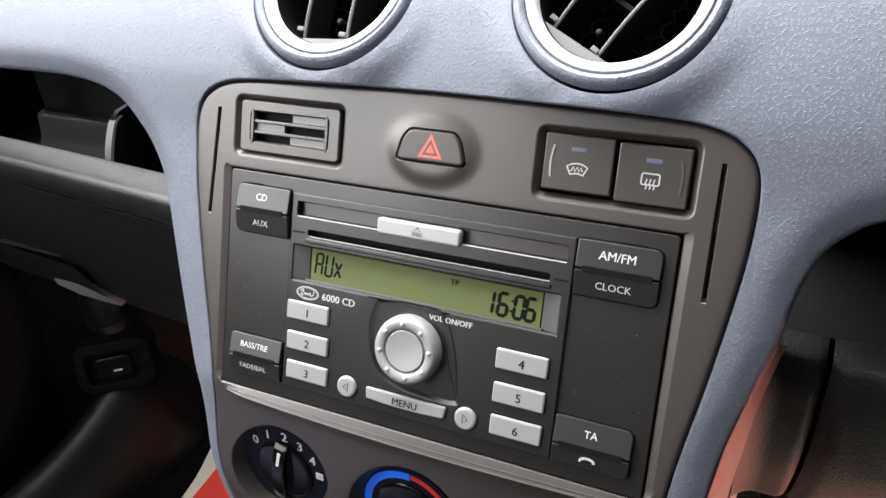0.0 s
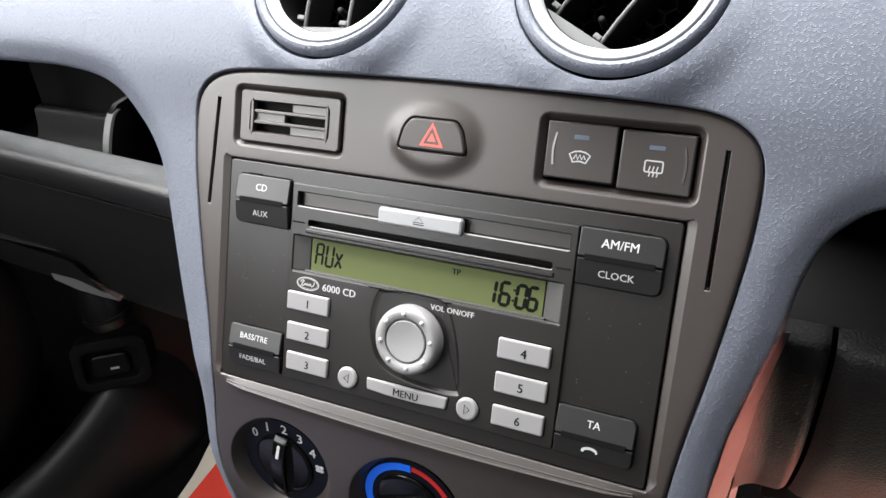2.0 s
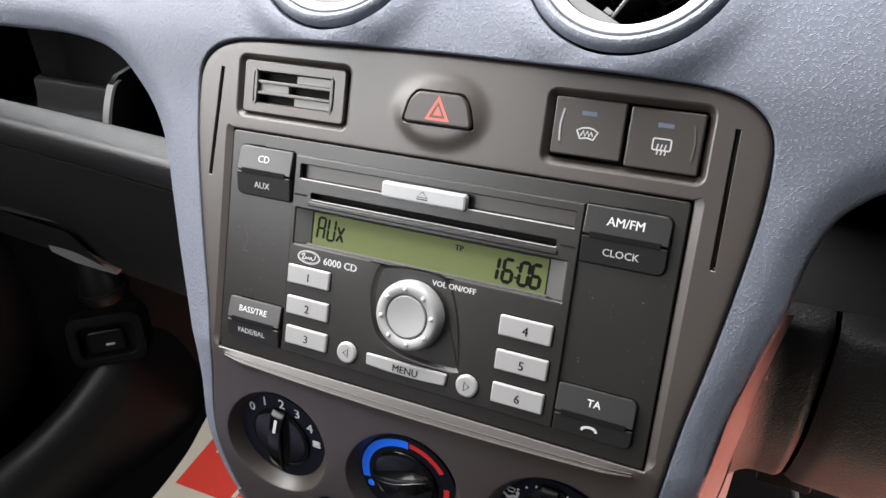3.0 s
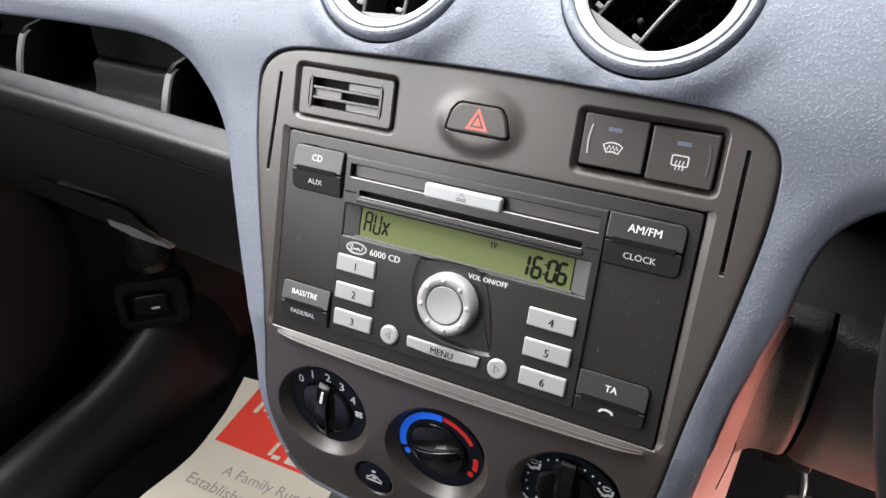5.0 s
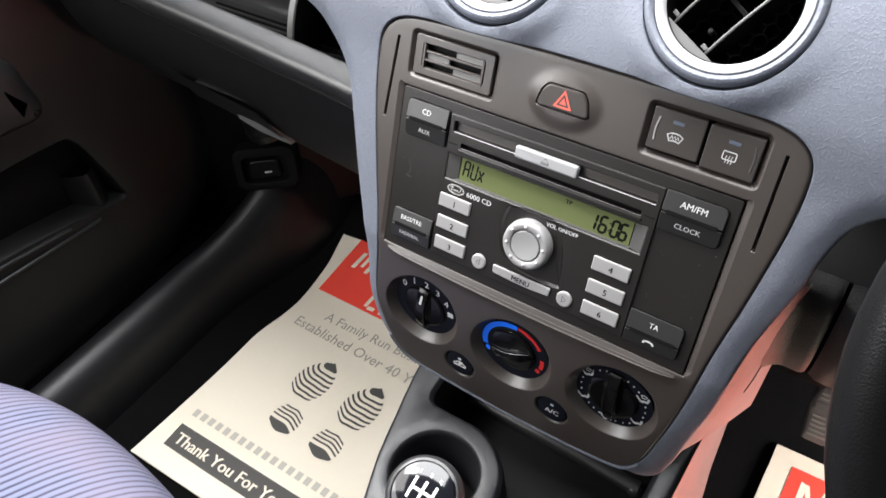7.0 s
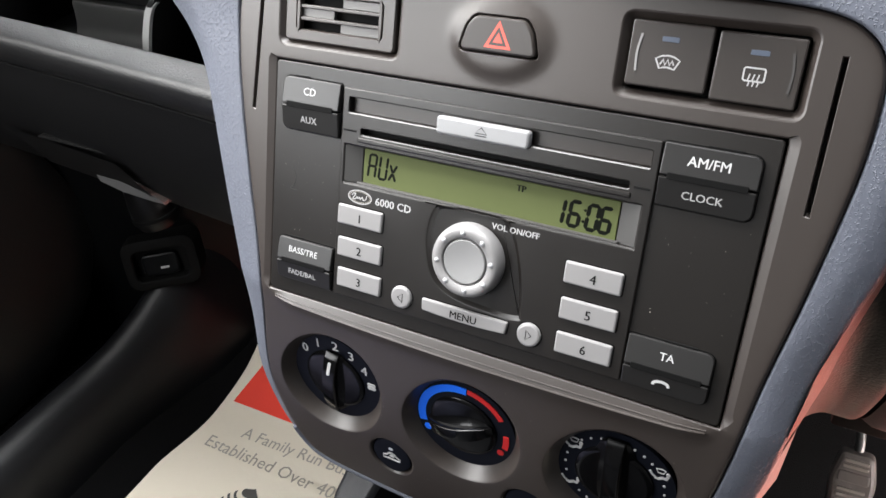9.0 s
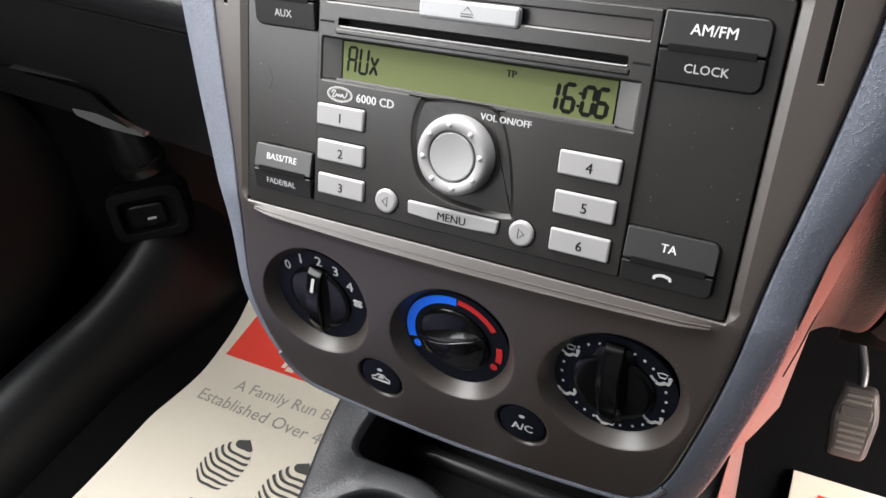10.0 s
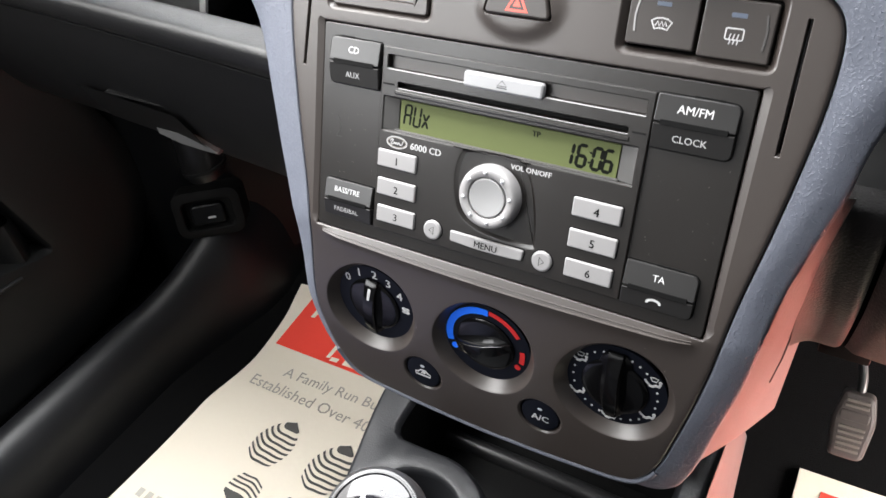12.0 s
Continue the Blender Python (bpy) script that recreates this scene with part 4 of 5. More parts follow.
# ---- heater dials and push buttons ----


def dial(i, name, label, aim):
    u, s = DIALS[i]
    d = thing(name, at_heat(u - 0.8, s - 0.8, -2.4), label, "heater control", "heater dials")
    part("dial_face", lathe([(28.2, -1.5), (28.0, 0.0), (16.0, 0.2), (0.0, 0.2)]), DISC, d)
    k = part("knob", lathe([(18.4, 0.0), (18.2, 1.0), (17.2, 1.7), (15.4, 2.0), (0.0, 2.2)]), GLOSS, d, "gloss black rotary knob")
    tip, tail = (19.6, 19.0, 25.2)[i], (23.0, 17.6, 21.4)[i]
    rows = []
    for j in range(23):
        a = -tail + (tail + tip) * j / 22
        k = a / tip if a > 0 else -a / tail
        hw = 3.6 + 0.5 * k * k if a > 0 else 3.7 - 2.9 * max(0.0, k - 0.45) ** 1.2
        hh = 8.2 - 5.0 * k * k
        foot = hw + 0.4 + 7.4 * max(0.0, 1 - k * k) ** 0.8
        if j in (0, 22):
            hh, foot = hh - 0.9, hw
        rows.append([(a * MM, y * MM, z * MM) for y, z in ((-foot, 0.8), (-hw - 0.45 * (foot - hw), 2.0), (-hw - 0.1, 0.55 * hh), (-hw, hh - 0.7), (-hw * 0.92, hh - 0.15), (-hw * 0.5, hh), (hw * 0.5, hh), (hw * 0.92, hh - 0.15), (hw, hh - 0.7), (hw + 0.1, 0.55 * hh), (hw + 0.45 * (foot - hw), 2.0), (foot, 0.8))])
    g = part("grip", loft(rows, True), GLOSS, d, "gloss black finger grip")
    g.matrix_basis = Matrix.Rotation(radians(aim), 4, "Z")
    if i == 0:
        part("pointer", prism(rrect(8.2, -0.9, 15.4, 0.9, 0.4), 2.0, 8.45, 0.1, top=lambda a, b: -5.0 * (a / 19.6) ** 2), WHITE, g, "white pointer line")
    return d


fan_dial = dial(0, "fan_speed_dial", "black rotary fan dial pointing at two", 84)
for s, a in (("0", 138), ("1", 111), ("2", 83), ("3", 58), ("4", 33)):
    lettering(s, WHITE, fan_dial, 23.4 * math.cos(radians(a)), 23.4 * math.sin(radians(a)), 0.5, size=5.6, turn=0, bold=0.01)
for k in range(4):
    a = radians(45 + 90 * k)
    cx, cy = 23.2 * math.cos(radians(7)), 23.2 * math.sin(radians(7))
    part("fan_print", prism(circle(cx + 1.6 * math.cos(a), cy + 1.6 * math.sin(a), 1.5, 14, 1.1), 0.1, 0.5, 0.1), WHITE, fan_dial)
temp_dial = dial(1, "temperature_dial", "black rotary temperature dial with blue and red arcs", 197)


def arc(a0, a1, r, n=22):
    return [(r * math.cos(radians(a0 + (a1 - a0) * k / n)), r * math.sin(radians(a0 + (a1 - a0) * k / n))) for k in range(n + 1)]


part("cold_arc", ribbon(arc(194, 84.5, 23.4), 4.3, 0.1, 0.5), COOL, temp_dial, "bright blue arc")
part("hot_arc", ribbon(arc(83.0, 30, 23.9), 2.8, 0.1, 0.5), WARM, temp_dial, "red arc")
part("hot_arc", ribbon(arc(6, -16, 23.2, 6), 3.0, 0.1, 0.5), WARM, temp_dial, "red arc end")
part("cold_dot", prism(circle(22.6 * math.cos(radians(205)), 22.6 * math.sin(radians(205)), 2.1, 18), 0.1, 0.5, 0.1), COOL, temp_dial)
part("hot_dot", prism(circle(22.4 * math.cos(radians(-26)), 22.4 * math.sin(radians(-26)), 1.9, 18), 0.1, 0.5, 0.1), WARM, temp_dial)
part("pointer_mark", ribbon([(-17.9, -6.2), (-15.0, -8.6)], 1.7, 0.1, 2.2), WHITE, temp_dial)
air_dial = dial(2, "air_direction_dial", "black rotary air dial ringed by white symbols", 90)
for a in (134, 121, 108, 70, 58, 46, 14, 0, -14, -50, -63, -77, -108, -120, -132, -165, 180, 166):
        a = radians(a)
        part("dot_print", prism(circle(23.0 * math.cos(a), 23.0 * math.sin(a), 0.62, 10), 0.1, 0.5, 0.05), WHITE, air_dial)
for k, (a, glass) in enumerate(((148, True), (29, True), (-34, False), (-93, False), (211, False))):
    x, y = 22.9 * math.cos(radians(a)), 22.9 * math.sin(radians(a))
    e = 0.95
    part("figure_print", ribbon([(x - 2.6 * e, y - 1.6 * e), (x - 0.6 * e, y - 1.9 * e), (x + 1.2 * e, y - 0.6 * e), (x + 2.8 * e, y - 0.9 * e), (x + 3.4 * e, y + 1.0 * e)], 1.45, 0.1, 0.5), WHITE, air_dial)
    part("figure_print", prism(circle(x + 3.4 * e, y + 2.2 * e, 0.95, 12), 0.1, 0.5, 0.05), WHITE, air_dial)
    part("arrow_print", ribbon([(x - 5.0 * e, y + 1.8 * e), (x - 3.6 * e, y - 0.2 * e), (x - 2.4 * e, y - 0.9 * e)], 1.0, 0.1, 0.5), WHITE, air_dial)
    if glass:
        part("screen_print", ribbon([(x - 2.2 * e, y + 4.2 * e), (x, y + 4.7 * e), (x + 2.2 * e, y + 4.2 * e), (x + 1.2 * e, y + 2.0 * e), (x - 1.2 * e, y + 2.0 * e)], 0.45, 0.1, 0.5, True), WHITE, air_dial)

for (u, s), name, lab in zip(PUSH, ("recirculation_button", "air_conditioning_button"), ("round black recirculation button with a white car symbol", "round black air conditioning button with white letters")):
    b = thing(name, at_heat(u, s, 2.4), lab, "button", "heater push buttons")
    part("button_cap", lathe([(11.9, -5.0), (11.9, -0.4), (11.3, 0.5), (10.0, 0.9), (0.0, 0.3)], 40), DISC, b)
    part("indicator_lens", prism(circle(0.0, 5.2, 1.5, 14, 0.9), 0.3, 1.0, 0.1), LAMP, b, "small unlit indicator lens")
    if name.startswith("air"):
        lettering("A/C", WHITE, b, 0.2, -1.6, 0.95, width=10.6, bold=0.012)
    else:
        car = [(-5.4, -2.6), (-5.2, -0.6), (-3.4, -0.2), (-1.6, 1.6), (1.8, 1.6), (3.6, -0.2), (5.2, -0.8), (5.2, -2.6)]
        part("symbol_print", ribbon(car, 0.8, 0.4, 1.0, True), WHITE, b)
        part("symbol_print", ribbon([(-1.6, -0.6), (1.4, -0.6), (1.4, 0.5), (-0.4, 0.5)], 0.6, 0.4, 1.0), WHITE, b)

# ---- round air vents ----
for i, (u, v) in enumerate(VENTS):
    m = at_face(u, v, -6.5) @ Matrix.Rotation(radians(-18.8), 4, "X")
    vent = thing("round_air_vent", m, "round black air vent with a satin silver ring", "air vent", "round air vents")
    part("ring", lathe([(38.9, -6.0), (39.0, 0.0), (38.4, 1.2), (36.8, 1.5), (35.0, 0.6), (33.8, -1.2), (33.3, -3.0), (33.2, -8.0)], 72), SATIN, vent, "satin silver ring")
    # VOID darkens the barrel and honeycomb with the duct's shade as colour.
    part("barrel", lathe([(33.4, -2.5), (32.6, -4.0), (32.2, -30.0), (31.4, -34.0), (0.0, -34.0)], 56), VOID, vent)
    turn = 4 if i == 0 else 33
    rot = Matrix.Rotation(radians(-turn), 4, "Z")
    for k, x in enumerate((-12.0, 12.0)):
        hl = math.sqrt(31.6**2 - x * x)
        rows = []
        for j in range(13):
            y = -hl + 2 * hl * j / 12
            dz = -4.0 - 5.0 * (y / hl) ** 2
            rows.append([(px * MM, y * MM, pz * MM) for px, pz in ((x - 0.6, dz - 0.3), (x, dz + 0.3), (x + 0.7, dz - 0.3), (x + 2.6, dz - 16), (x + 1.4, dz - 16))])
        blade = part("blade", shift(loft(rows, True), rot), BLADE, vent, "black directional blade")
        # Grey tube paints a highlight along the dark blade's front edge.
        part("blade_highlight", shift(tube([(x * MM, y * MM, (-3.6 - 5.0 * (y / hl) ** 2) * MM) for y in [-hl + 2 * hl * j / 12 for j in range(13)]], 0.0009, 8), rot), STOP, blade, "grey tube painting the front edge highlight")
    part("blade_link", shift(prism(rrect(-13, -1.2, 14, 1.2, 0.4), -22, -19, 0.4), rot), BLACK, vent)
    for y in (-18, 18):
        part("pin", shift(lathe([(1.5, -22), (1.5, -9), (1.0, -8.4), (0, -8.2)], 12), rot @ Matrix.Translation((4 * MM, y * MM, 0))), BLACK, vent)
    for x in (-14.6, 9.4):
        foot = prism(rrect(x - 2.0, -26.4, x + 2.0, -24.0, 0.4), -12.0, -6.2, 0.5)
        part("blade_foot", shift(foot, rot), STOP, vent, "grey foot of a blade")
    a0, a1 = (245, 299) if i == 0 else (208, 274)
    cres = [(33.4 * math.cos(radians(a0 + (a1 - a0) * k / 16)), 33.4 * math.sin(radians(a0 + (a1 - a0) * k / 16))) for k in range(17)]
    part("stop_plate", prism(cres, -9.0, -3.4, 0.6), STOP, vent, "grey stop plate")
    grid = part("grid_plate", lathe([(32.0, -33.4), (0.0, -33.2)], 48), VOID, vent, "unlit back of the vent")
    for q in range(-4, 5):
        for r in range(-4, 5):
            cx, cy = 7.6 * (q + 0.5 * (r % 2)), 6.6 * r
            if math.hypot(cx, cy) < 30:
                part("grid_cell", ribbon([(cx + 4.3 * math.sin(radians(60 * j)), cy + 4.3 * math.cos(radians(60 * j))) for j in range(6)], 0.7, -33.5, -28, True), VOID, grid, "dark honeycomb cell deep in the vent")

# ---- passenger side: open shelf, glovebox ----


def set_back(x):
    """How far the passenger dash curves forward towards the door."""
    return 0.006 + 0.10 * max(0.0, -0.18 - x) - 0.06 * max(0.0, -0.18 - x) ** 2


def rise(x):
    """The shelf's lip turns up towards the door."""
    return 0.9 * max(0.0, -0.585 - x) ** 1.5 * 6


def run_along(profile, x0, x1, n, lift=True):
    rows = []
    for k in range(n + 1):
        x = x0 + (x1 - x0) * k / n
        rows.append([(x, y + set_back(x) - 0.006, z + (rise(x) if lift else 0)) for y, z in profile])
    return loft(rows)


dash_side = thing("passenger_dash", Matrix.Translation((-0.40, 0.10, 0.575)), "black grained passenger dash with an open shelf", "dashboard")
move = Matrix.Translation((0.40, -0.10, -0.575))
lip = smoothed([(0.072, 0.578), (0.066, 0.592), (0.0625, 0.6015), (0.0600, 0.6046), (0.0560, 0.6054), (0.0480, 0.6050), (0.0415, 0.6040), (0.0385, 0.6029), (0.0368, 0.6010), (0.0360, 0.5982), (0.0362, 0.5930), (0.0385, 0.5860), (0.0440, 0.5790), (0.0520, 0.5730)], 4)
part("shelf_lip", shift(run_along(lip, -0.115, -0.68, 60), move), LIP, dash_side, "black leather-grained shelf lip")
liner = [(0.050, 0.579), (0.064, 0.578), (0.071, 0.553), (0.205, 0.553), (0.212, 0.562), (0.214, 0.70), (0.15, 0.69)]
part("shelf_liner", shift(run_along(liner, -0.115, -0.70, 24, False), move), SHELF, dash_side, "unlit black shelf floor and back")
part("shelf_end", shift(slab(-0.142, 0.065, 0.50, -0.132, 0.21, 0.64, 0.002), move), CAVITY, dash_side)
for x, y, h in ((-0.306, 0.096, 0.056), (-0.506, 0.120, 0.056)):
    bm = loft([[(x + dx, y, 0.553), (x + dx, y + 0.008, 0.553 + h * 0.5), (x + dx, y + 0.022, 0.553 + h), (x + dx, y + 0.028, 0.553 + h + 0.004), (x + dx, y + 0.09, 0.553 + h + 0.01), (x + dx, y + 0.09, 0.553)] for dx in (-0.0022, 0.0022)], True)
    divider = part("shelf_divider", shift(bm, move), BLACK, dash_side, "black shelf divider with a pale front edge")
    front = smoothed([(y - 0.0008, 0.553), (y + 0.0030, 0.553 + h * 0.30), (y + 0.0098, 0.553 + h * 0.65), (y + 0.0195, 0.553 + h * 0.95), (y + 0.027, 0.554 + h)], 5)
    edge = loft([[(x + dx, p, q) for p, q in front] + [(x + dx, p + 0.0025, q - 0.001) for p, q in front[::-1]] for dx in (-0.0030, -0.0015, 0.0015, 0.0030)], True)
    part("divider_edge", shift(edge, move), LEDGE, divider)
bed = smoothed([(0.1500, 0.5520), (0.1555, 0.5560), (0.1592, 0.5625), (0.1612, 0.5720), (0.1622, 0.5790), (0.1640, 0.5812), (0.1700, 0.5815)], 4)
ledge = loft([[(x, y + dy, z) for y, z in bed] for x, dy in ((-0.455, 0.006), (-0.452, 0.001), (-0.445, 0.0), (-0.330, 0.0), (-0.318, 0.0))])
part("shelf_ledge", shift(ledge, move), material("grey_ledge_plastic", (0.05, 0.05, 0.049), 0.30, vary=0.06, grain=800, bump=0.03), dash_side, "grey hollowed ledge at the back of the shelf")
for k in range(9):
    part("shelf_rib", shift(slab(-0.45, 0.085 + 0.007 * k, 0.5525, -0.20, 0.0875 + 0.007 * k, 0.5545, 0.0006), move), CAVITY, dash_side)

glovebox = thing("glovebox", Matrix.Translation((-0.38, 0.07, 0.50)), "black plastic glovebox with a grey finger latch", "glovebox")
move = Matrix.Translation((0.38, -0.07, -0.50))
lid = smoothed([(0.070, 0.5750), (0.0500, 0.5750), (0.0475, 0.570), (0.0490, 0.545), (0.057, 0.510), (0.073, 0.472), (0.088, 0.448), (0.097, 0.440), (0.110, 0.437), (0.160, 0.436)], 4)
part("lid", shift(run_along(lid, -0.118, -0.64, 40, False), move), BLACK, glovebox)
# Dark sheet just proud of the lid, standing in for a shaded recess.
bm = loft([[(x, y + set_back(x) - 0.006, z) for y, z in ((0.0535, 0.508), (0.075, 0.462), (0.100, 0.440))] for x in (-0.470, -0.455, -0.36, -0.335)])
part("latch_recess_shade", shift(shift(bm, Matrix.Translation((0, -0.002, 0))), move), CAVITY, glovebox, "dark sheet for the shade round the latch")
wedge = loft([[(-0.398, 0.088, 0.4705), (-0.398, 0.112, 0.4720), (-0.398, 0.112, 0.4620), (-0.398, 0.089, 0.4630)], [(-0.370, 0.084, 0.4735), (-0.370, 0.112, 0.4750), (-0.370, 0.112, 0.4590), (-0.370, 0.087, 0.4600)], [(-0.345, 0.083, 0.4755), (-0.345, 0.110, 0.4765), (-0.345, 0.110, 0.4580), (-0.345, 0.087, 0.4590)], [(-0.326, 0.087, 0.4605), (-0.326, 0.108, 0.4610), (-0.326, 0.108, 0.4575), (-0.326, 0.088, 0.4580)]], True)
part("latch_rim", shift(slab(-0.428, 0.073, 0.5070, -0.352, 0.084, 0.5088, 0.0006), move), BLACK, glovebox)
part("latch", shift(wedge, move), STOP, glovebox, "grey plastic finger latch")

# ---- passenger footwell, door, seat ----
side = thing("footwell_side_trim", Matrix.Translation((-0.62, 0.25, 0.0)), "black plastic kick panel beside the passenger footwell", "car trim")
rows = []
for k in range(37):
    y = -0.42 + 0.98 * k / 36
    sweep = min(0.17, max(0.0, y - 0.09))
    # towards the front the moulding sweeps inwards and up into the kick panel
    w, tall = 0.34 * sweep ** 1.25, 1 + 26.0 * sweep ** 2
    rows.append([(x + w + 0.62, y - 0.25, z * (tall if z > 0.02 else 1)) for x, z in smoothed([(-0.604, -0.002), (-0.608, 0.03), (-0.615, 0.065), (-0.628, 0.088), (-0.642, 0.098), (-0.656, 0.098), (-0.668, 0.090), (-0.674, 0.06)], 3)])
part("sill_moulding", loft(rows), SILL, side, "smooth black sill moulding")
rows = []
for k in range(9):
    z = 0.06 + 0.40 * k / 8
    rows.append([(x + 0.62 - 0.02 * (k / 8) ** 2, y - 0.25, z) for x, y in smoothed([(-0.716, 0.222), (-0.690, 0.240), (-0.665, 0.252), (-0.640, 0.266), (-0.612, 0.290), (-0.580, 0.34), (-0.53, 0.40)], 3)])
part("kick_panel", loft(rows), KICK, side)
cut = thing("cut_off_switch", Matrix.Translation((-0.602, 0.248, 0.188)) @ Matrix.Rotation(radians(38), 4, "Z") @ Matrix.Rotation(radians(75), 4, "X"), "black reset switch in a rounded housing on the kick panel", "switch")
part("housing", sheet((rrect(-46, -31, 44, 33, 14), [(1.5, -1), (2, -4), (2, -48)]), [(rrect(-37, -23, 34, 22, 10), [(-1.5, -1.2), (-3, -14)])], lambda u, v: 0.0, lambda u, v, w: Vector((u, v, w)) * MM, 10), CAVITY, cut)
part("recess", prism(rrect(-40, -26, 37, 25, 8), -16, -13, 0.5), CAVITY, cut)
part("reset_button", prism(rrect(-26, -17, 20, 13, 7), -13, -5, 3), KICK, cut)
part("mark", prism(rrect(-4, -8, 7, -5, 1), -5.2, -4.4, 0.2), WHITE, cut, "small white mark")
blower = thing("blower_housing", Matrix.Translation((-0.580, 0.252, 0.282)) @ Matrix.Rotation(radians(-8), 4, "Y"), "rounded black blower housing under the dash", "blower")
part("housing", lathe([(0, 60), (16, 58), (20, 50), (27, 8), (29, -12), (24, -22)], 32), BLADE, blower)
part("seam_band", lathe([(28.2, -10), (29.6, -9), (29.4, -5), (27.8, -4)], 32), BLACK, blower)

DOOR_X = -0.70
door = thing("passenger_door", Matrix.Translation((DOOR_X, -0.3, 0.1)), "black passenger door card with a map pocket and grab handle", "car door")


def on_door(u, v, w):
    return Vector((w, u + 0.3, v - 0.1))


pocket = smoothed([(-0.60, 0.345), (-0.30, 0.368), (-0.10, 0.370), (0.02, 0.360), (0.050, 0.347), (0.066, 0.30), (0.080, 0.247), (0.084, 0.228), (0.070, 0.221), (0.0, 0.2385), (-0.12, 0.2605), (-0.30, 0.292), (-0.60, 0.318), (-0.66, 0.330)][::-1], 4, True)


def door_height(u, v):
    w = 0.02 * max(0, v - 0.37) ** 1.0
    w += 0.004 * (1 if 0.150 < v < 0.156 or 0.175 < v < 0.180 else 0)
    return w


card = smoothed([(-1.24, 0.07), (-0.60, 0.07), (-0.10, 0.072), (0.04, 0.078), (0.125, 0.097), (0.182, 0.138), (0.222, 0.195), (0.236, 0.255), (0.226, 0.315), (0.205, 0.375), (0.18, 0.50), (0.165, 0.68), (0.13, 0.785), (-0.30, 0.79), (-1.24, 0.79)], 4, True)
part("door_card", sheet((card, [(0.004, -0.002), (0.006, -0.008), (0.006, -0.04)]), [(pocket, [(-0.003, -0.001), (-0.006, -0.006), (-0.007, -0.035)])], door_height, on_door, 0.025), DOOR, door)
part("pocket_back", slab(-0.045, -0.42, 0.10, -0.036, 0.40, 0.28, 0.003), CAVITY, door)
part("bottle_holder", loft([[(-0.034 + 0.03 * math.sin(math.pi * k / 8), 0.30 + 0.02 + 0.05 * k / 8, z) for k in range(9)] for z in (0.118, 0.15, 0.19)]), DOOR, door)
arm = smoothed([(0.004, 0.50), (0.018, 0.46), (0.023, 0.432), (0.016, 0.420), (0.000, 0.416), (-0.05, 0.4225), (-0.30, 0.447), (-0.62, 0.457), (-0.64, 0.51), (-0.50, 0.55), (-0.10, 0.555)][::-1], 4, True)
bm = bmesh.new()
rings = [(arm, 0.0), (arm, 0.030), (grown(arm, -0.004), 0.038), (grown(arm, -0.012), 0.043), (grown(arm, -0.03), 0.044)]
made = [[bm.verts.new(on_door(u, v, w)) for u, v in p] for p, w in rings]
for a, b in zip(made, made[1:]):
    for k in range(len(a)):
        bm.faces.new((a[k - 1], a[k], b[k], b[k - 1]))
bm.faces.new(made[-1])
part("armrest", bm, DOOR, door, "black armrest")
# Lighter tubes draw the bright lines that light leaves on the pocket's edges.
for y0, z0, y1, z1 in ((-0.40, 0.304, -0.012, 0.2385), (-0.40, 0.269, 0.030, 0.2210)):
    part("door_edge_highlight", tube([(0.004, y0 + 0.3, z0 - 0.1), (0.004, (y0 + y1) / 2 + 0.3, (z0 + z1) / 2 - 0.1), (0.001, y1 + 0.3, z1 - 0.1)], 0.0026, 10), SATIN_BLACK, door, "lighter tube drawing a lit edge line")

seat = thing("car_seat", Matrix.Translation((-0.345, -0.55, 0.0)), "passenger seat cushion in ribbed blue and mauve cloth", "car seat")
rows = []
for k in range(29):
    x = -0.60 + 0.49 * k / 28
    dx = x + 0.345
    e = max(0.0, 1 - (abs(dx) / 0.25) ** 6) ** 0.5
    yf = -0.196 - (1.25 if x < -0.37 else 0.70) * (x + 0.37) ** 2 - 0.03 * (1 - e)
    z1 = 0.335 + 0.020 * (abs(dx) / 0.25) ** 2 - 0.10 * (1 - e)
    prof = [(yf - 0.02, 0.12), (yf - 0.012, 0.20), (yf, 0.27), (yf - 0.004, 0.30), (yf - 0.014, 0.318), (yf - 0.035, z1 - 0.004), (yf - 0.07, z1 + 0.004), (yf - 0.14, z1 + 0.004), (yf - 0.25, z1 - 0.004), (-0.78, z1 - 0.03), (-0.82, z1 - 0.03)]
    rows.append([(x + 0.345, y + 0.55, z) for y, z in smoothed(prof, 3)])
part("cushion", loft(rows), CLOTH, seat, "ribbed blue cloth cushion")
part("seat_base", slab(-0.22, -0.25, 0.0, 0.20, 0.26, 0.14, 0.02), BLACK, seat)

# ---- paper mats ----


def paper_mat(name, outline, z0, label, m):
    mat_ob = thing(name, m, label, "floor mat", "paper floor mats")
    bm = sheet((outline, [(0.0005, -0.0006), (0.0005, -0.004)]), [], lambda u, v: z0 - 0.0006 + 0.0004 * math.sin(31 * u + 7 * v) + 0.0003 * math.sin(17 * v - 9 * u), lambda u, v, w: Vector((u, v, w)), 0.02)
    part("paper", bm, PAPER, mat_ob)
    return mat_ob


wavy = smoothed([(-0.542, -0.148), (-0.538, -0.08), (-0.534, 0.0), (-0.533, 0.06), (-0.532, 0.095), (-0.522, 0.15), (-0.521, 0.19), (-0.531, 0.255), (-0.545, 0.30), (-0.562, 0.352)], 4)
left_mat = paper_mat("paper_floor_mat", [(-0.205, -0.136)] + [(-0.205, 0.37), (-0.36, 0.362)] + wavy[::-1], 0.007, "cream paper floor mat with red block and footprints", Matrix.Identity(4))
INK_Z = 0.0074


ink_layers = itertools.count()


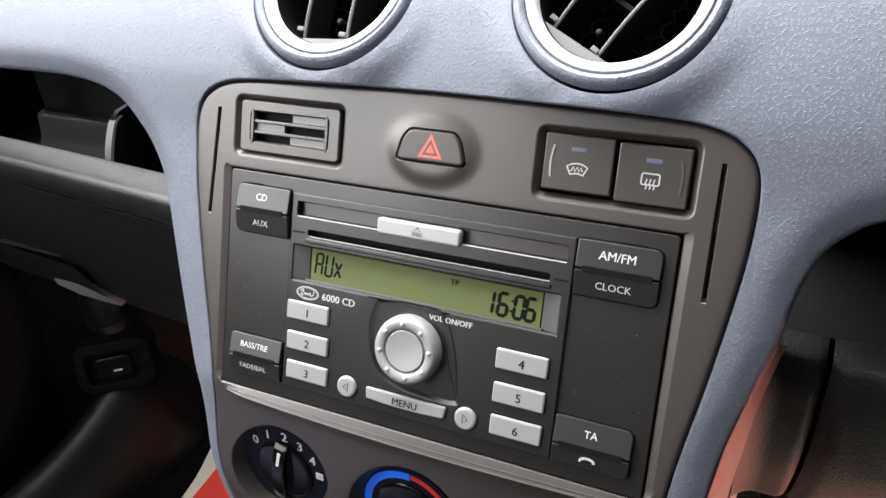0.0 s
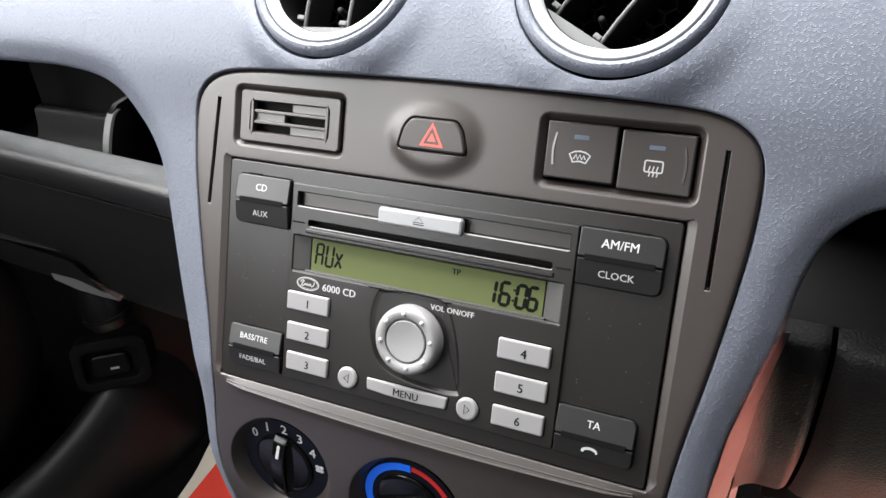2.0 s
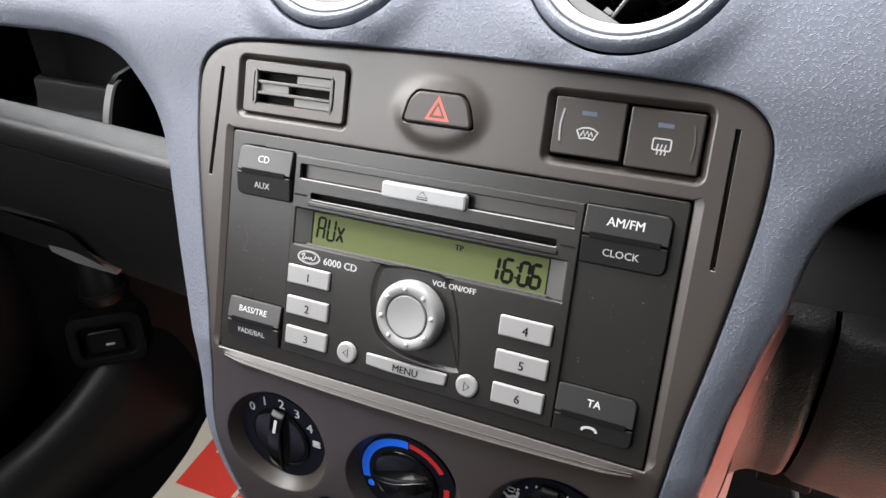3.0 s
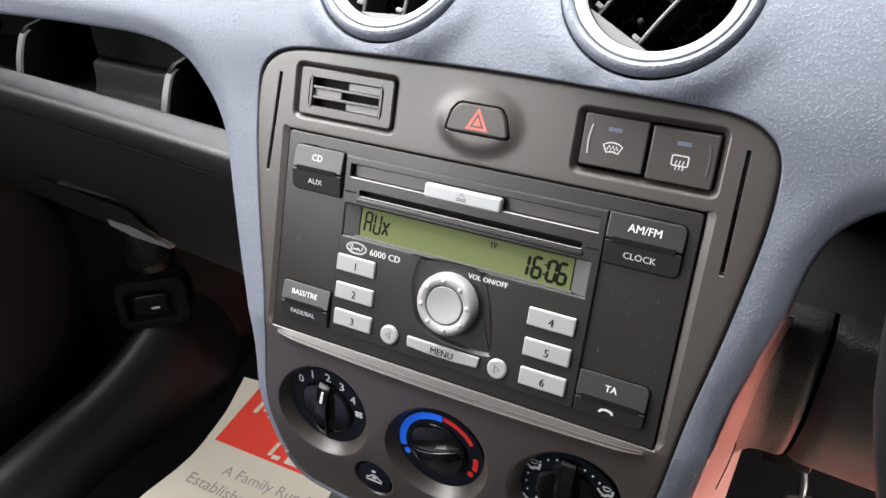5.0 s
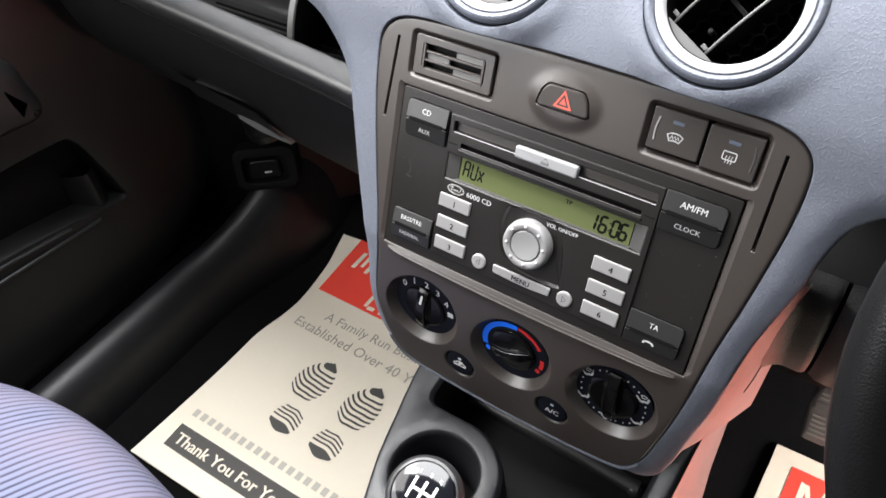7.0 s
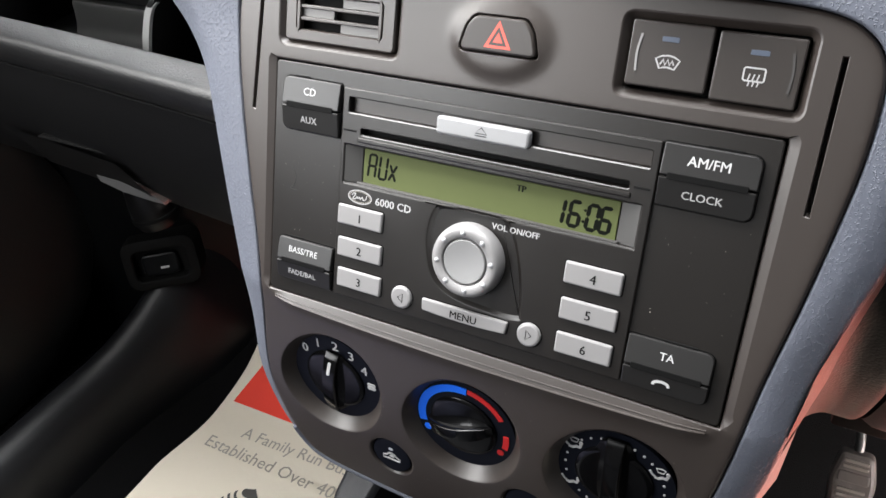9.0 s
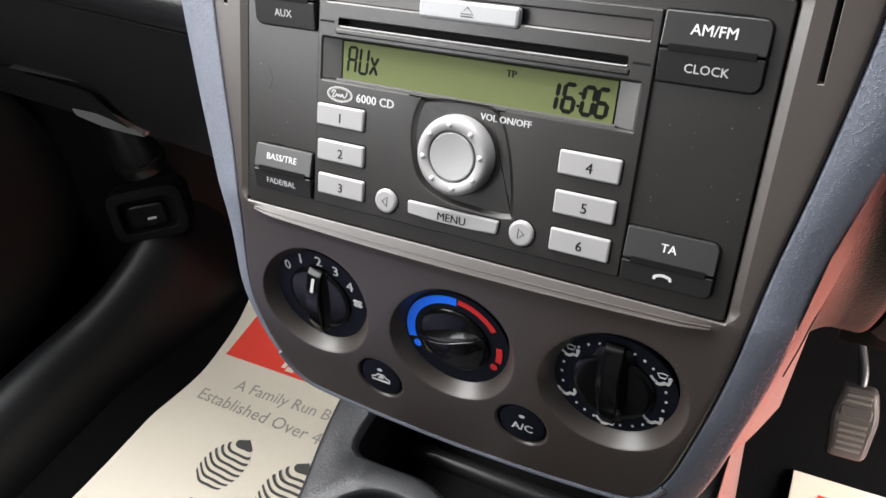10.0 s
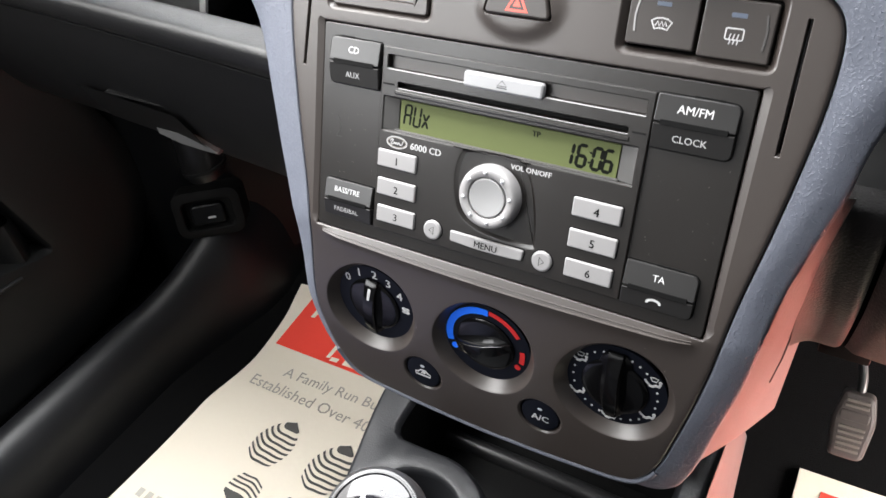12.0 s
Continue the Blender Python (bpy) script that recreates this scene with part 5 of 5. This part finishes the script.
def flat(pts, mat, name, parent, label=""):
    bm = bmesh.new()
    lift = 0.000015 * (next(ink_layers) % 8)
    bm.faces.new([bm.verts.new((x, y, INK_Z + lift)) for x, y in pts])
    return part(name, bm, mat, parent, label, smooth=False)


flat([(-0.509, 0.2085), (-0.21, 0.214), (-0.21, 0.338), (-0.517, 0.329)], RED_INK, "red_block", left_mat, "red printed block")
INK_Z = 0.0076
for x0, x1, y0, y1 in ((-0.494, -0.487, 0.272, 0.308), (-0.481, -0.475, 0.280, 0.306), (-0.468, -0.461, 0.272, 0.308), (-0.452, -0.432, 0.272, 0.296), (-0.424, -0.404, 0.272, 0.296), (-0.396, -0.372, 0.272, 0.308), (-0.364, -0.342, 0.272, 0.296), (-0.425, -0.419, 0.218, 0.242), (-0.417, -0.405, 0.215, 0.222), (-0.396, -0.372, 0.216, 0.246), (-0.362, -0.340, 0.216, 0.246)):
    flat([(x0, y0), (x1, y0 + 0.001), (x1, y1 + 0.001), (x0, y1)], PAPER, "plain_bar", left_mat)
lettering("A Family Run Business", SOFT_INK, left_mat, -0.359, 0.1745, INK_Z, width=0.205, turn=2.4, scale=1.0)
lettering("Established Over 40 Years", SOFT_INK, left_mat, -0.3680, 0.1450, INK_Z, width=0.258, turn=0.4, scale=1.0)
for k in range(21):
    x, lift = -0.511 + 0.0145 * k, 0.00045 * k
    flat([(x, -0.0635 + lift), (x + 0.0088, -0.0635 + lift), (x + 0.0088, -0.0520 + lift), (x, -0.0520 + lift)], PALE_INK, "plain_bar", left_mat)
flat([(-0.511, -0.1165), (-0.205, -0.108), (-0.205, -0.0710), (-0.5125, -0.0800)], DARK_INK, "dark_bar", left_mat, "dark printed bar")
INK_Z = 0.0078
lettering("Thank You For Your Custom", PAPER, left_mat, -0.358, -0.0945, INK_Z, width=0.288, turn=1.7, bold=0.012, scale=1.0)


def sole(cx, cy, length, width, toe, parent, lean):
    """A printed shoe sole: wavy bars inside a rounded outline and a solid end."""
    turn = Matrix.Translation((cx, cy, 0)) @ Matrix.Rotation(radians(-lean), 4, "Z") @ Matrix.Translation((-cx, -cy, 0))

    def half_at(s):
        return width / 2 * max(0.0, math.sin(math.pi * (0.20 + 0.80 * s if toe else 0.12 + 0.74 * s) ** (1.1 if toe else 0.9))) ** (0.7 if toe else 0.6)

    sag = -0.105 if toe else 0.07

    def edge(s0, a0=-1.0, a1=1.0):
        """One wavy edge across the sole, from outline to outline."""
        line = []
        for j in range(17):
            a = a0 + (a1 - a0) * j / 16
            at = min(0.995, max(0.005, s0 + sag * (1 - a * a) + 0.018 * math.sin(4.2 * a + 0.6)))
            line.append((cx + a * half_at(at), cy + length * (at - 0.5)))
        return line

    def printed(name, low, high):
        bm = bmesh.new()
        rows = [[bm.verts.new((x, y, INK_Z)) for x, y in line] for line in (low, high)]
        for k in range(1, len(low)):
            bm.faces.new((rows[0][k - 1], rows[0][k], rows[1][k], rows[1][k - 1]))
        part(name, shift(bm, turn), DARK_INK, parent, smooth=False)

    n = 7 if toe else 4
    for k in range(n):
        s0 = (0.13 + 0.108 * k) if toe else (0.42 + 0.142 * k)
        thick = 0.046 if toe else 0.062
        printed("sole_bar", edge(s0 - thick / 2), edge(s0 + thick / 2))
    if toe:
        printed("sole_cap", edge(0.885), [(cx + a / 8 * half_at(0.995 - 0.10 * (a / 8) ** 2), cy + length * (0.495 - 0.10 * (a / 8) ** 2)) for a in range(-8, 9)])
    else:
        printed("sole_cap", [(cx + a / 8 * half_at(0.01 + 0.16 * (a / 8) ** 2), cy + length * (-0.49 + 0.16 * (a / 8) ** 2)) for a in range(-8, 9)], edge(0.27))


for cx, cy, ln, wd, toe, lean in ((-0.398, 0.0755, 0.073, 0.055, True, 11), (-0.3115, 0.0755, 0.076, 0.055, True, 7), (-0.391, 0.003, 0.044, 0.046, False, 8), (-0.317, 0.002, 0.044, 0.046, False, 6)):
    sole(cx, cy, ln, wd, toe, left_mat, lean)

right_mat = paper_mat("paper_floor_mat", [(0.181, -0.20), (0.53, -0.20), (0.53, 0.326), (0.181, 0.316)], 0.007, "cream paper floor mat with a red block by the pedals", Matrix.Identity(4))
INK_Z = 0.0074
flat([(0.2055, 0.165), (0.50, 0.168), (0.50, 0.303), (0.2065, 0.2945)], RED_INK, "red_block", right_mat, "red printed block")
INK_Z = 0.0076
for pts in ([(0.222, 0.232), (0.228, 0.232), (0.230, 0.278), (0.222, 0.280)], [(0.226, 0.279), (0.232, 0.279), (0.243, 0.245), (0.239, 0.238)], [(0.239, 0.238), (0.244, 0.244), (0.256, 0.280), (0.250, 0.280)], [(0.252, 0.232), (0.260, 0.232), (0.260, 0.281), (0.253, 0.281)], [(0.272, 0.232), (0.292, 0.232), (0.292, 0.262), (0.272, 0.262)], [(0.300, 0.232), (0.322, 0.232), (0.322, 0.262), (0.300, 0.262)]):
    flat(pts, PAPER, "plain_bar", right_mat)

# ---- lower console with tray, cup holder, gear lever ----
console = thing("centre_console", Matrix.Translation((0, -0.1, 0.0)), "graphite plastic lower console with tray and cup holder", "console")
CUP = (-0.052, -0.0765)
con_line = smoothed([(-0.129, 0.075), (-0.129, 0.012), (-0.109, -0.070), (-0.085, -0.145), (-0.078, -0.22), (-0.085, -0.45), (0.100, -0.45), (0.112, -0.20), (0.119, -0.05), (0.1205, 0.0), (0.122, 0.075)], 4)
ring_out = [(CUP[0] + 0.053 * math.cos(radians(a)), CUP[1] + 0.053 * math.sin(radians(a))) for a in range(98, -32, -8)]
tray_line = [(-0.1030, 0.0), (-0.1020, -0.012), (-0.0985, -0.0195), (-0.092, -0.0235)] + ring_out + [(0.010, -0.112), (0.028, -0.116), (0.085, -0.105), (0.100, -0.090), (0.106, -0.03), (0.106, 0.070), (-0.104, 0.070)]
cup_line = circle(CUP[0], CUP[1], 0.0405, 44)


def in_console(u, v, w):
    return Vector((u, v + 0.1, w))


def con_height(u, v):
    return 0.331 + 0.004 * math.exp(-((math.hypot(u - CUP[0], v - CUP[1]) - 0.046) / 0.008) ** 2)


part("console_top", sheet((grown(con_line, -0.004), [(0.0015, -0.0006), (0.0032, -0.002), (0.004, -0.005), (0.010, -0.13), (0.016, -0.335)]), [(tray_line, [(-0.001, -0.0006), (-0.003, -0.003), (-0.0045, -0.006)]), (cup_line, [(-0.0010, -0.0006), (-0.0026, -0.003), (-0.003, -0.008), (-0.007, -0.075)])], con_height, in_console, 0.012), CONSOLE, console)
bm = bmesh.new()
walls = [[bm.verts.new(in_console(p[0], p[1], z)) for p in grown(resampled(tray_line, 0.012), -d)] for d, z in ((0.0044, 0.326), (0.006, 0.315), (0.009, 0.246))]
for a, b in zip(walls, walls[1:]):
    for k in range(len(a)):
        bm.faces.new((a[k - 1], a[k], b[k], b[k - 1]))
part("tray_wall", bm, BLACK, console, "smooth black tray wall")
part("tray_floor", slab(-0.115, -0.02, 0.236, 0.115, 0.175, 0.250, 0.004), BLACK, console, "smooth black tray floor")
part("tray_step", tube([(-0.098, 0.141, 0.251), (0.02, 0.142, 0.251), (0.088, 0.141, 0.251)], 0.0075, 16), SATIN_BLACK, console, "rounded black step in the tray")
# Rounded studs added to give the bright glints at the step's ends.
part("tray_glint_stud", lathe([(6, 0), (5.5, 3), (3, 5), (0, 5.6)], 20), GLOSS, console).matrix_basis = Matrix.Translation((-0.098, 0.141, 0.252))
part("tray_glint_stud", lathe([(9, -4), (8.6, 0), (7, 3), (4, 5), (0, 5.6)], 24), SATIN_BLACK, console).matrix_basis = Matrix.Translation((0.084, 0.141, 0.252))
part("cup_floor", lathe([(40, 0), (0, 0)], 32), CAVITY, console).matrix_basis = Matrix.Translation((CUP[0], CUP[1] + 0.1, 0.262))
part("tray_back", slab(-0.115, 0.165, 0.235, 0.115, 0.178, 0.42, 0.003), CAVITY, console)
rows = []
for top, mid, low, foot in (((0.123, 0.075, 0.336), (0.128, 0.115, 0.30), (0.128, 0.175, 0.215), (0.130, 0.18, 0.0)), ((0.1225, 0.055, 0.334), (0.126, 0.090, 0.285), (0.132, 0.125, 0.20), (0.136, 0.125, 0.0)), ((0.122, 0.0, 0.333), (0.130, 0.025, 0.27), (0.141, 0.062, 0.19), (0.146, 0.062, 0.0)), ((0.119, -0.08, 0.332), (0.130, -0.07, 0.26), (0.145, -0.06, 0.18), (0.150, -0.06, 0.0)), ((0.113, -0.22, 0.332), (0.126, -0.22, 0.26), (0.145, -0.22, 0.17), (0.150, -0.22, 0.0)), ((0.106, -0.45, 0.332), (0.12, -0.45, 0.26), (0.14, -0.45, 0.17), (0.15, -0.45, 0.0))):
    rows.append([(p[0], p[1] + 0.1, p[2]) for p in smoothed([top, mid, low], 4)])
part("side_trim", loft(rows), TRIM, console, "grey grained side trim catching red light")

gear = thing("gear_lever", Matrix.Translation((0.026, -0.155, 0.335)), "black gear lever with a glossy shift pattern knob", "gear lever")
KNOB = Matrix.Translation((-0.0035, -0.0085, 0.187)) @ Matrix.Rotation(radians(16), 4, "X") @ Matrix.Rotation(radians(6), 4, "Y") @ Matrix.Diagonal((0.86, 0.86, 0.86, 1))
part("stick", tube([(0, 0, 0), (-0.001, -0.003, 0.09), (-0.003, -0.006, 0.165)], 0.008, 14), BLACK, gear)
part("gaiter", lathe([(42, 0), (38, 12), (26, 40), (15, 70), (11, 90)], 28), WHEEL, gear, "black leather gaiter")
kn = part("knob", lathe([(0, -34), (9, -34), (11, -30), (15, -22), (21.5, -10), (25.2, 0), (26.0, 6), (25.0, 12), (22.6, 15.6), (21.6, 15.8), (21.2, 15.2)], 56), SATIN_BLACK, gear, "dark grey plastic knob")
kn.matrix_basis = KNOB
part("knob_ring", lathe([(21.6, 15.0), (21.5, 16.2), (20.6, 16.5), (20.2, 15.8)], 56), GLOSS, kn, "thin gloss black ring")
cap = part("knob_cap", lathe([(20.4, 15.2), (20.0, 16.0), (16.0, 17.8), (9.0, 19.2), (0.0, 19.7)], 48), DOME, kn, "glossy black domed cap")


def dome(x, y):
    return 19.7 - 3.9 * (math.hypot(x, y) / 20.4) ** 2


def dome_line(pts, width):
    bm = ribbon(resampled(pts, 1.0, False), width, 0, 0.35)
    for v in bm.verts:
        v.co.z += dome(v.co.x / MM, v.co.y / MM) * MM
    return bm


for pts in ([(-7.5, 7.5), (-7.5, -7.0)], [(0.0, 7.5), (0.0, -7.0)], [(7.5, 7.5), (7.5, -7.0)], [(-7.5, 0.4), (7.5, 0.4)]):
    part("pattern_print", dome_line(pts, 2.0), WHITE, cap)
for s, x, y in (("1", -7.5, 11.0), ("3", 0, 11.6), ("5", 7.5, 11.0), ("2", -7.5, -10.6), ("4", 0, -11.0), ("R", 7.5, -10.6)):
    lettering(s, WHITE, cap, x, y, dome(x, y) + 0.35, size=4.0, bold=0.01)

# ---- driver side: side of the centre stack, knee panels, pedals, wheel ----
stack = thing("stack_side_trim", Matrix.Translation((0.13, 0.05, 0.45)), "dark grey grained side trim of the centre stack", "car trim")
rows = []
edge = [(152.5, 14), (147.0, -6), (141.0, -30), (137.0, FOLD + 4), (134.5, FOLD - 22), (131.5, FOLD - 50), (127.0, FOLD - 76), (121.5, FOLD - 100), (116.0, FOLD - 113)]
backs = [(0.1560, 0.030, 0.592), (0.1545, 0.036, 0.575), (0.1530, 0.050, 0.545), (0.1520, 0.070, 0.512), (0.1515, 0.094, 0.478), (0.1510, 0.116, 0.446), (0.1505, 0.132, 0.412), (0.1480, 0.142, 0.378), (0.1440, 0.145, 0.300)]
for (u, v), b in zip(edge, backs):
    a = FACE @ bent(u, v, -6.0)
    c = FACE @ bent(u + 1.5, v, -16.0)
    b = Vector(b)
    mid = c.lerp(b, 0.5) + Vector((0.002, 0, 0))
    rows.append([tuple(Vector(p) - Vector((0.13, 0.05, 0.45))) for p in smoothed([tuple(a), tuple(c), tuple(mid), tuple(b)], 4)])
part("side_skin", loft(rows), TRIM, stack)
part("trim_seam", tube([Vector(r[9]) + Vector((0.0006, 0, 0)) for r in rows[2:8]], 0.0005, 8), TRIM, stack, "raised moulding seam")

knee = thing("knee_panel", Matrix.Translation((0.30, 0.08, 0.48)), "dark grey grained knee panel under the steering column", "car trim")


def knee_rows(x0, x1, n, lean=0.0, flank=0.0):
    out = []
    prof = smoothed([(0.060, 0.588), (0.034, 0.5865), (0.029, 0.580), (0.030, 0.560), (0.040, 0.520), (0.062, 0.480), (0.090, 0.440), (0.118, 0.412), (0.136, 0.398), (0.150, 0.396), (0.19, 0.40)], 4)
    for k in range(n + 1):
        x = x0 + (x1 - x0) * k / n
        e = (0.0 if flank else 0.006) * max(0.0, 1 - (x - x0) / 0.005) ** 2 - flank * max(0.0, 1 - (x - x0) / 0.013) ** 2 + 0.005 * max(0.0, 1 - (x1 - x) / 0.004) ** 2
        out.append([(x - 0.30 - lean * (0.58 - z), y - 0.08 + e * 0.6 - 0.10 * max(0, x - 0.17) * max(0, 1 - x), z - 0.48) for y, z in prof])
    return loft(out)


part("fixed_panel", knee_rows(0.1465, 0.1732, 24, 0.012, 0.016), KNEE, knee)
part("lower_lid", knee_rows(0.1755, 0.52, 60, 0.012), KNEE, knee)
# Black slab set in the panel joint in place of its shade.
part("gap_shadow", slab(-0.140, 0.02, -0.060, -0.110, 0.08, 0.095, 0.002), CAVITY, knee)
cowl = thing("instrument_cowl", Matrix.Translation((0.30, 0.10, 0.60)), "unlit black plastic under the instrument cowl", "dashboard")
# Near-zero black here puts the shade under the cowl into the colour.
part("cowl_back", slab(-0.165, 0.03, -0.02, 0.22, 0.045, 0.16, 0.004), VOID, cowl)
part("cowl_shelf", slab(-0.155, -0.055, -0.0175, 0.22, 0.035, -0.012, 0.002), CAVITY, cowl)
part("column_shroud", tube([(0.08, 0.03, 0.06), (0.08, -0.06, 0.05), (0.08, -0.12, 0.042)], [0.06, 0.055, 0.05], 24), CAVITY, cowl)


def pedal(m):
    p = thing("foot_pedal", m, "foot pedal with a worn grey ribbed rubber pad", "pedal", "foot pedals")
    outline = filleted([(-14.0, 36), (14.0, 36), (20.0, 8), (16.0, -35), (-16.0, -35), (-20.0, 8)][::-1], (4, 6, 8, 8, 6, 4), 3)
    part("pad", prism(outline, -9, 3.0, 4.2), RUBBER, p, "worn grey rubber pad")
    for y in (-24, -18, -12, -6, 0, 23, 28.5):
        w = 11.8 - 0.05 * abs(y)
        part("pad_rib", prism(rrect(-w, y - 1.7, w, y + 1.7, 1.0), 2.4, 4.6, 0.8), WORN, p, "pale worn rib")
    part("pad_waist", prism(rrect(-13.5, 6.5, 13.5, 18, 3.0), 1.5, 4.0, 1.6), RUBBER, p, "smooth band across the pad")
    part("pedal_arm", tube(smoothed([(0.0, 0.034, -0.006), (-0.001, 0.050, -0.012), (-0.010, 0.078, -0.026), (-0.017, 0.110, -0.038), (-0.016, 0.17, -0.05), (-0.006, 0.26, -0.06)], 4), 0.0042, 10), STEEL, p, "bent steel pedal arm")
    return p


first = pedal(Matrix.Translation((0.2110, 0.288, 0.1375)) @ Matrix.Rotation(radians(62), 4, "X") @ Matrix.Rotation(radians(2), 4, "Z"))
copy_thing(first, Matrix.Translation((0.3150, 0.288, 0.1375)) @ Matrix.Rotation(radians(62), 4, "X"))

wheel = thing("steering_wheel", Matrix.Translation((0.38, -0.06, 0.68)) @ Matrix.Rotation(radians(62), 4, "X"), "black leather steering wheel", "steering wheel")
ring = [(0.185 * math.cos(2 * math.pi * k / 72), 0.185 * math.sin(2 * math.pi * k / 72), 0) for k in range(72)]
part("rim", tube(ring, 0.0165, 16, 1.0, True), WHEEL, wheel, "black leather rim")
part("hub", lathe([(62, -20), (66, 0), (58, 14), (30, 20), (0, 21)], 36), BLACK, wheel)
for a in (0, 180, 270):
    part("spoke", shift(slab(0.05, -0.018, -0.008, 0.178, 0.018, 0.004, 0.005), Matrix.Rotation(radians(a), 4, "Z")), BLACK, wheel)

# ---- dust on the panel ----
random.seed(5)
bm = bmesh.new()
for k in range(70):
    if k % 2:
        u, v = random.uniform(-100, 100), random.uniform(FOLD - 108, FOLD - 8)
        if any(math.hypot(u - p[0], v - FOLD - p[1]) < 35 for p in DIALS):
            continue
        p = bent(u, v, panel_height(u, v) + 0.04)
    else:
        u, v = random.choice((-1, 1)) * random.uniform(76, 109), random.uniform(-28, 20)
        p = Vector((u, v, 0.0)) * MM
    r, a = random.uniform(0.10, 0.24) * MM, random.uniform(0, 6.3)
    ring = [p + Vector((r * math.cos(a + j * 1.57), r * random.uniform(0.5, 1.0) * math.sin(a + j * 1.57), 0)) for j in range(4)]
    top = bm.verts.new(p + Vector((0, 0, 0.08 * MM)))
    base = [bm.verts.new(q) for q in ring]
    for j in range(4):
        bm.faces.new((base[j - 1], base[j], top))
specks = part("dust_specks", bm, SOFT_INK)
specks.matrix_world = FACE
tagged(specks, "scattered pale dust specks on the radio and fascia", "dust", kind="stuff")
